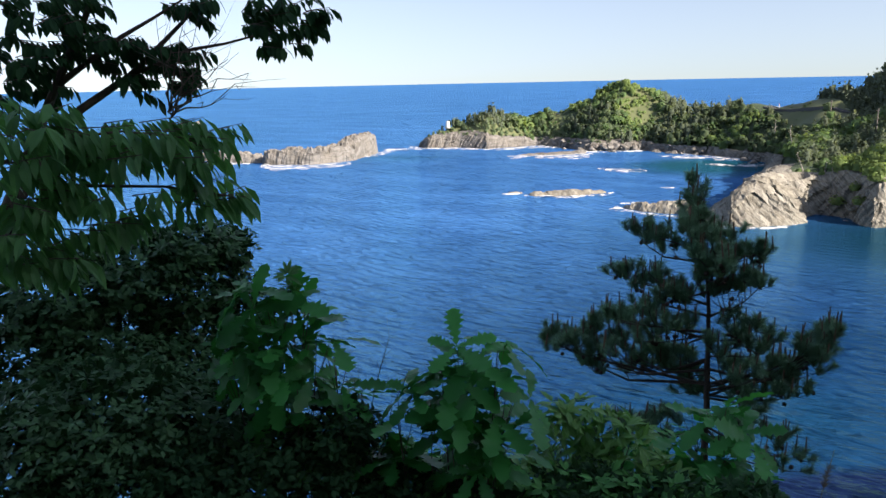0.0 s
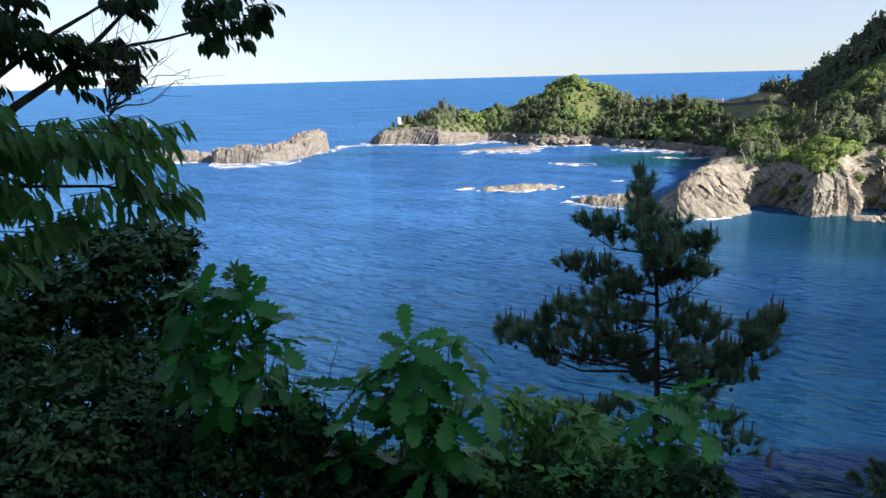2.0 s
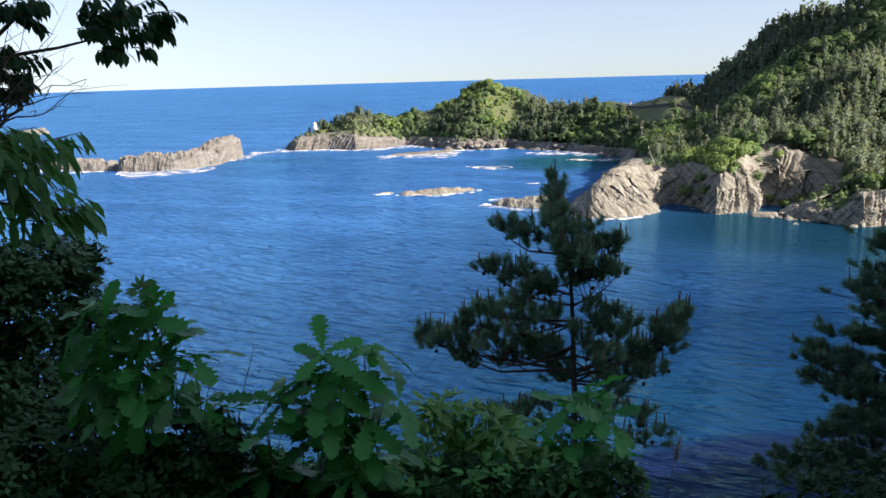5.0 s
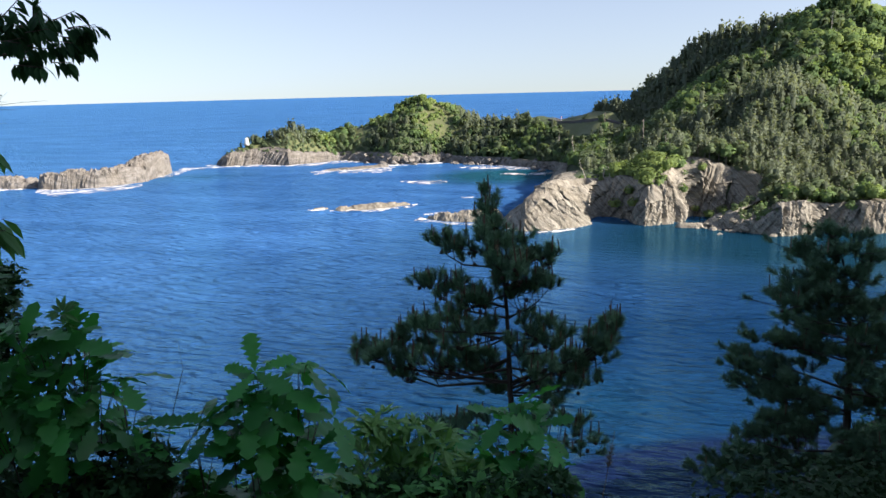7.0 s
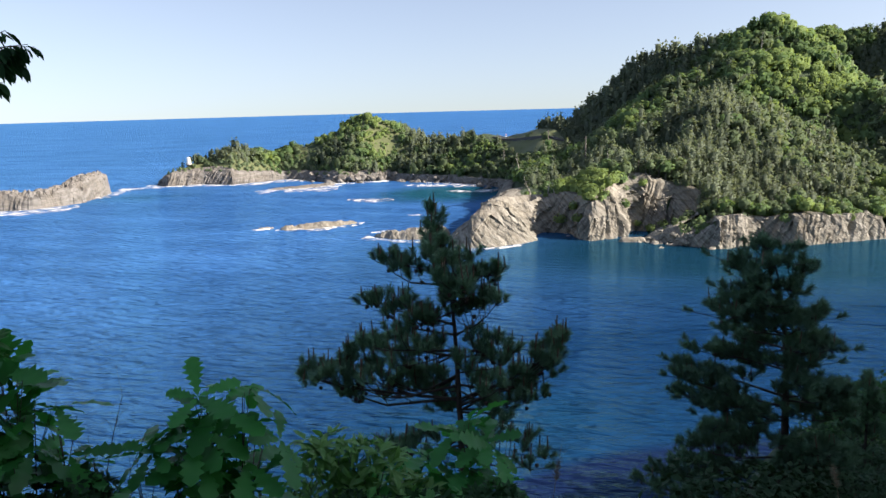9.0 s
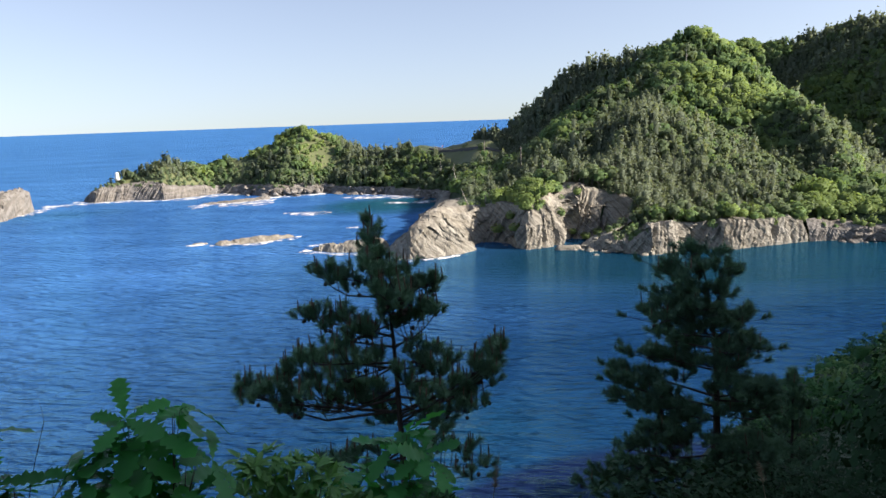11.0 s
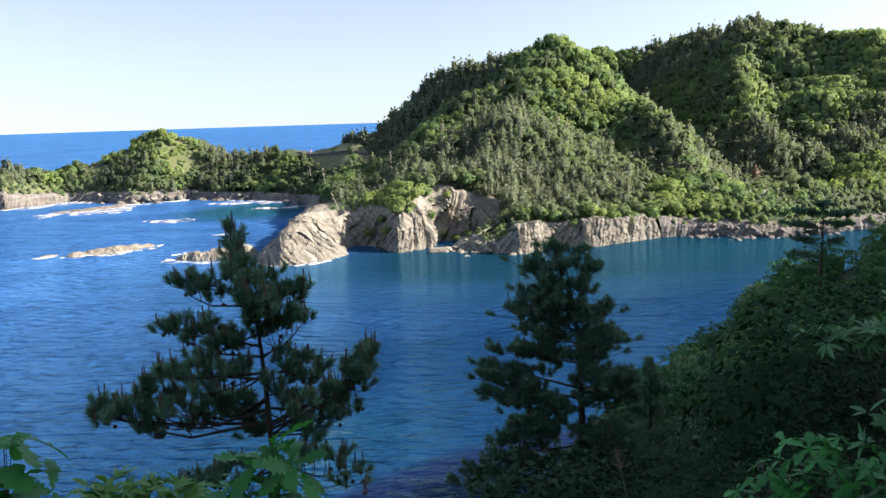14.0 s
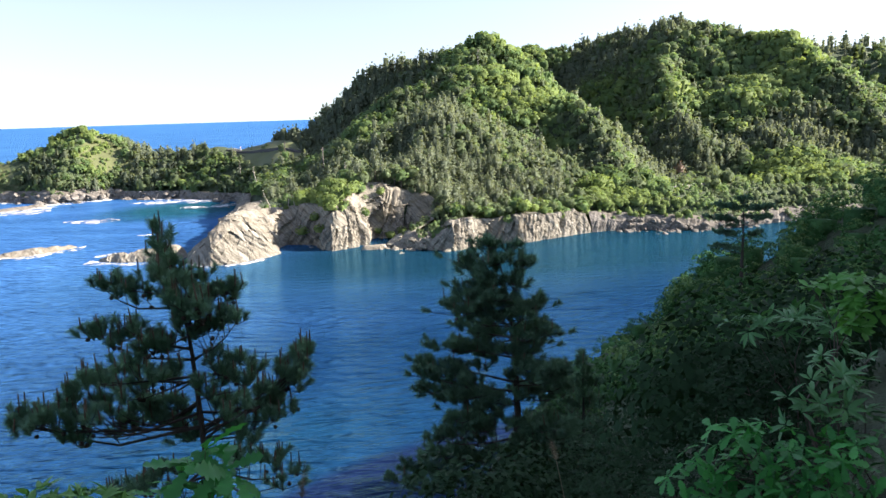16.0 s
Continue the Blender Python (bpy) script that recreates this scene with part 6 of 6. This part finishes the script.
def oak(label, masses, per_area, size, seed, whorl=5):
    """A young oak: every lobed leaf is a piece of its own on the twigs."""
    rng = np.random.default_rng(seed)
    thing = tagged(new("oak_shrub"), label, "shrub", "young oaks by the path")
    shapes = []
    for v, t in LOBED:
        shapes.append(mesh_from("leaf", v, t, [LEAF_OAK], smooth=True))
    for m in masses:
        for _ in range(max(int(per_area * m[3] * (m[3] + m[4])), 1)):
            c, d = in_mass(rng, m, 1)
            axis = d[0] * 0.7 + (0, 0, 0.9) + rng.normal(0, .2, 3)
            axis /= np.linalg.norm(axis)
            turn = rng.uniform(0, 6.28)
            for k in range(whorl):
                a = turn + k * 6.28 / whorl + rng.normal(0, .2)
                side = np.cross(axis, (math.cos(a), math.sin(a), 0.13))
                side /= np.linalg.norm(side)
                way = side + axis * rng.uniform(-0.25, 0.55) - (0, 0, 0.18)
                x, y, z = (q[0] for q in axes_of(way[None], axis[None]))
                s = size * rng.uniform(0.6, 1.2)
                lf = part_of("leaf", shapes[rng.integers(3)], thing)
                lf.matrix_local = Matrix(((x[0] * s, y[0] * s, z[0] * s, c[0][0]), (x[1] * s, y[1] * s, z[1] * s, c[0][1]), (x[2] * s, y[2] * s, z[2] * s, c[0][2]), (0, 0, 0, 1)))
    stems(rng, thing, masses, foot_of(masses), 0.011)
    return thing


def drooping_tree():
    """The tree that leans in from the side: limbs, bare twigs and sprays of hanging leaves."""
    rng = np.random.default_rng(17)
    thing = tagged(new("drooping_tree"), "dark leaning tree with sprays of long drooping leaves", "tree")
    limb_lines = (
        [(-2.9, 3.1, 30.6), (-2.6, 3.4, 33.2), (-2.3, 3.75, 34.3), (-2.09, 4.1, 35.0), (-1.86, 4.21, 35.5), (-1.7, 4.3, 36.0)],
        [(-2.3, 3.75, 34.3), (-2.0, 4.14, 34.87), (-1.75, 4.26, 35.05), (-1.56, 4.33, 35.24), (-1.39, 4.38, 35.41), (-1.2, 4.4, 35.6)],
        [(-1.75, 4.26, 35.05), (-1.42, 4.35, 35.19), (-1.25, 4.42, 35.22), (-1.06, 4.47, 35.27), (-0.86, 4.5, 35.36)],
        [(-2.09, 4.1, 35.0), (-1.95, 4.18, 35.12), (-1.77, 4.25, 35.26), (-1.6, 4.3, 35.36), (-1.45, 4.36, 35.46)],
        [(-2.6, 3.4, 33.2), (-2.1, 3.35, 34.3), (-1.7, 3.42, 34.55), (-1.35, 3.55, 34.52), (-1.05, 3.65, 34.45)],
        [(-2.45, 3.55, 33.9), (-2.0, 3.3, 34.66), (-1.75, 3.4, 34.77), (-1.5, 3.5, 34.79), (-1.2, 3.6, 34.74)],
    )
    for k, line in enumerate(limb_lines):
        t0 = (0.05, 0.03, 0.012, 0.02, 0.014, 0.012)[k]
        rows = [(*a, *b, t0 * (1 - i * .18), t0 * (1 - (i + 1) * .18)) for i, (a, b) in enumerate(zip(line, line[1:]))]
        v, q = limbs(rows, 8)
        part_of("limb", mesh_from("limb", v, q, [BARK_DARK]), thing)
    # bare twigs
    for top in [(-1.27, 4.05, 35.35), (-1.18, 4.08, 35.26), (-1.15, 4.09, 35.12), (-1.05, 4.12, 35.05), (-1.22, 4.07, 34.98), (-1.33, 4.04, 35.37), (-1.1, 4.1, 34.96), (-1.42, 4.01, 35.26), (-1.25, 4.06, 35.15), (-1.47, 3.99, 35.35)]:
        p, end, r = np.array((-1.45, 3.99, 34.86)) + rng.normal(0, .015, 3), np.array(top), 0.0065
        rows = []
        for i in range(7):
            q = p + (end - p) / (7 - i) + rng.normal(0, .016, 3) * (i < 6)
            rows.append((*p, *q, r, r * .82))
            if i > 1:
                d = rng.normal(0, .075, 3) * (1, .4, .8) + (.02, 0, .02)
                rows.append((*q, *(q + d), r * .55, r * .4))
                rows.append((*(q + d), *(q + d * 1.8 + rng.normal(0, .03, 3)), r * .4, r * .2))
            p, r = q, r * .82
        v, q = limbs(rows, 4)
        part_of("bare_twig", mesh_from("bare_twig", v, q, [TWIG]), thing, "thin leafless twig")
    # the upper sprays' backlit darkness is put into their leaf colour
    for masses, count, size, leaf, reach, wide in ((TREE_HIGH, 1900, 0.10, LEAF_DIM, 0.7, 1.15), (TREE_LOW, 950, 0.15, LEAF_TREE, 1.1, 0.9)):
        for m in masses:
            twigs = max(int(count * m[3] * (m[3] + m[4]) / 9), 4)
            roots, ways = [], []
            rows = []
            for _ in range(twigs):
                c, d = in_mass(rng, (*m[:4], m[4] * 0.55), 1)
                a = c[0]
                out = np.array((0.75, 0.25, 0.1)) + d[0] * 0.9 * (1, 1, .35) + rng.normal(0, .25, 3) * (1, 1, .4)
                out /= np.linalg.norm(out)
                long = rng.uniform(.12, .24) * reach
                rows.append((*a, *(a + out * long), 0.004, 0.002))
                side = np.cross(out, (0, 0, 1))
                for i in range(9):
                    roots.append(a + out * long * (i + .5) / 9)
                    ways.append(out * .5 + side * (.5 if i % 2 else -.5) - np.array((0, 0, rng.uniform(.3, 1.0))))
            roots, ways = np.array(roots), np.array(ways)
            up = np.tile((0.0, 0, 1), (len(roots), 1)) + rng.normal(0, .25, roots.shape)
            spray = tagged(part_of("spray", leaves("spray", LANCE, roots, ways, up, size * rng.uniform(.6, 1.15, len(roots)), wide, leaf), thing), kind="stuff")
            v, q = limbs(rows, 3)
            tagged(part_of("twig", mesh_from("twig", v, q, [TWIG]), spray), kind="stuff")


def dry_grass(x, y, seed, lean):
    rng = np.random.default_rng(seed)
    thing = tagged(new("dry_grass"), "dry pale grass plume among the leaves", "grass", "dry grass plumes")
    z = float(land(np.array([x]), np.array([y]))[0])
    top = np.array((x + lean, y, 32.62))
    base = np.array((x, y, z))
    mid = base * .4 + top * .6 + (-.1 * np.sign(lean), 0, .1)
    v, q = limbs([(*base, *mid, .004, .003), (*mid, *top, .003, .002)], 4)
    part_of("stalk", mesh_from("stalk", v, q, [DRY]), thing)
    v = np.concatenate([brush(rng, mid * .3 + top * .7, top - mid, 0.16, 0.045, 160, 0.004)])
    part_of("plume", mesh_from("plume", v, np.arange(len(v)).reshape(-1, 3), [DRY]), thing)


drooping_tree()
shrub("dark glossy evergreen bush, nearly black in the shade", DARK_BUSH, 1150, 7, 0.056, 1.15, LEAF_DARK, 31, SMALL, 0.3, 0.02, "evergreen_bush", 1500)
shrub("low dark green bush with small oval leaves", LOW_BUSH, 1100, 7, 0.055, 1.2, LEAF_DIM, 32, SMALL, 0.35, 0.012, "evergreen_bush", 1500)
oak("young oak with large lobed green leaves beside the dark bush", OAK_LEFT, 75, 0.26, 41)
oak("young oak sprig with large wavy lobed leaves", [(x, y, z - 0.1, b, h) for x, y, z, b, h in OAK_MID], 68, 0.29, 42)
oak("young oak sprig with bright lobed leaves below the pine", OAK_RIGHT, 55, 0.29, 43)
oak("bushy young oak with fresh green lobed leaves on the slope", OAK_END, 110, 0.14, 44)
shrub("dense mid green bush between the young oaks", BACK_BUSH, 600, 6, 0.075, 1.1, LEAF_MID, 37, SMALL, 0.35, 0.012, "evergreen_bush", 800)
shrub("light green shrub with whorls of narrow leaves", LIGHT_SHRUB, 210, 8, 0.125, 0.95, LEAF_LIGHT, 33, LANCE, 0.5)
shrub("pale green shrub with upturned whorls of long leaves", PALE_SHRUB, 110, 8, 0.15, 0.75, LEAF_PALE, 34, LANCE, 0.45)
shrub("bright green shrub with broad fresh leaves", BRIGHT_SHRUB, 190, 6, 0.12, 1.2, LEAF_BRIGHT, 35, OVAL, 0.2)
shrub("mixed green shrub with long upturned leaves on the slope", MIXED_SHRUB, 75, 7, 0.13, 0.9, LEAF_PALE, 36, LANCE, 0.5)
# bushes added over bare ground; their dark leaves carry the shade there
UNDER_BUSH = [(5.2, 3.1, 31.6, 0.5, 0.4), (5.8, 3.3, 31.5, 0.6, 0.4), (6.3, 3.0, 31.8, 0.6, 0.4), (6.0, 2.3, 31.9, 0.5, 0.4), (6.9, 4.0, 31.2, 0.7, 0.5), (6.2, 4.3, 31.0, 0.7, 0.5), (7.2, 3.2, 31.6, 0.6, 0.5), (6.91, 3.49, 32.26, 0.42, 0.3), (7.14, 3.12, 32.37, 0.45, 0.3), (6.69, 3.59, 31.88, 0.42, 0.3), (6.92, 3.25, 31.99, 0.45, 0.35), (7.09, 2.90, 32.01, 0.45, 0.35)]
shrub("dark green bush with small leaves under the shrubs, shade put into its colour", UNDER_BUSH, 420, 6, 0.06, 1.2, LEAF_SHADE, 38, SMALL, 0.35, 0.012, "evergreen_bush")
# added to fill the dark slope, with the shade in the leaf colour
SLOPE_BUSH = [(11.2, 10.4, 26.6, 1.0, 0.7), (8.4, 7.0, 28.8, 0.8, 0.55), (7.7, 5.7, 29.6, 0.75, 0.5), (13.4, 11.8, 26.0, 1.2, 0.8), (13.4, 10.4, 26.8, 1.1, 0.8), (11.1, 8.2, 28.0, 1.0, 0.7), (9.6, 8.0, 28.0, 0.9, 0.6), (6.9, 4.7, 30.5, 0.6, 0.45), (9.4, 6.6, 28.9, 0.8, 0.6), (15.2, 12.2, 26.2, 1.1, 0.8)]
shrub("evergreen bushes with small leaves below the dense pine, shade put into their very dark colour", SLOPE_BUSH, 300, 6, 0.075, 1.2, LEAF_SHADE, 40, SMALL, 0.35, 0.014, "evergreen_bush")
FILL_BUSH = [(-0.97, 4.2, 33.01, 0.16, 0.12), (-0.81, 4.28, 33.1, 0.12, 0.1), (-0.67, 4.19, 32.87, 0.18, 0.14), (-0.5, 4.11, 32.66, 0.2, 0.12), (-0.35, 4.19, 32.78, 0.13, 0.1), (-0.23, 4.1, 32.6, 0.18, 0.1), (-0.87, 4.11, 32.77, 0.2, 0.14), (-1.1, 4.1, 32.86, 0.18, 0.14), (0.01, 4.08, 32.56, 0.18, 0.08), (0.29, 4.09, 32.59, 0.18, 0.09), (0.59, 4.06, 32.59, 0.2, 0.1), (0.93, 4.0, 32.61, 0.18, 0.09), (1.25, 3.92, 32.61, 0.16, 0.08), (1.49, 3.85, 32.63, 0.14, 0.07)]
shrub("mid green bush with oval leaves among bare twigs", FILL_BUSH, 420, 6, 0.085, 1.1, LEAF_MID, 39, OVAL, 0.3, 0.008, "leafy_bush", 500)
dry_grass(2.35, 4.36, 3, 0.12)
dry_grass(2.1, 4.6, 4, 0.05)
dry_grass(4.1, 3.4, 5, -0.12)


def bare_shrub(label, foot, tops, seed):
    """A thin leafless shrub: a few stems that fork into fine twigs."""
    rng = np.random.default_rng(seed)
    thing = tagged(new("bare_shrub"), label, "shrub")
    for top in tops:
        p, end = np.array(foot) + rng.normal(0, .06, 3), np.array(top)
        rows, r, n = [], 0.006, 8
        for i in range(n):
            q = p + (end - p) / (n - i) + rng.normal(0, .022, 3)
            rows.append((*p, *q, r, r * .86))
            if i > 2:
                for _ in range(2):
                    d = rng.normal(0, .07, 3) * (1, .5, .9) + (0, 0, .05)
                    rows.append((*q, *(q + d), r * .5, r * .4))
                    rows.append((*(q + d), *(q + d * 1.7 + rng.normal(0, .025, 3)), r * .4, r * .2))
            p, r = q, r * .86
        v, q = limbs(rows, 4)
        part_of("stem", mesh_from("stem", v, q, [TWIG]), thing)


bare_shrub("thin leafless brown twigs between the young oaks", (-0.68, 4.15, 32.0), [(-0.36, 4.18, 33.5), (-0.5, 4.15, 33.2), (-0.25, 4.1, 33.3), (-0.75, 4.12, 33.25), (-0.62, 4.2, 33.1), (-0.3, 4.2, 33.05)], 61)
shrub("slim upright shoot with whorled leaves above the young oak", [(-0.9, 4.1, 33.93, 0.03, 0.03), (-0.9, 4.1, 33.84, 0.03, 0.02)], 900, 7, 0.085, 0.8, LEAF_TREE, 62, LANCE, 0.3, 0.006)
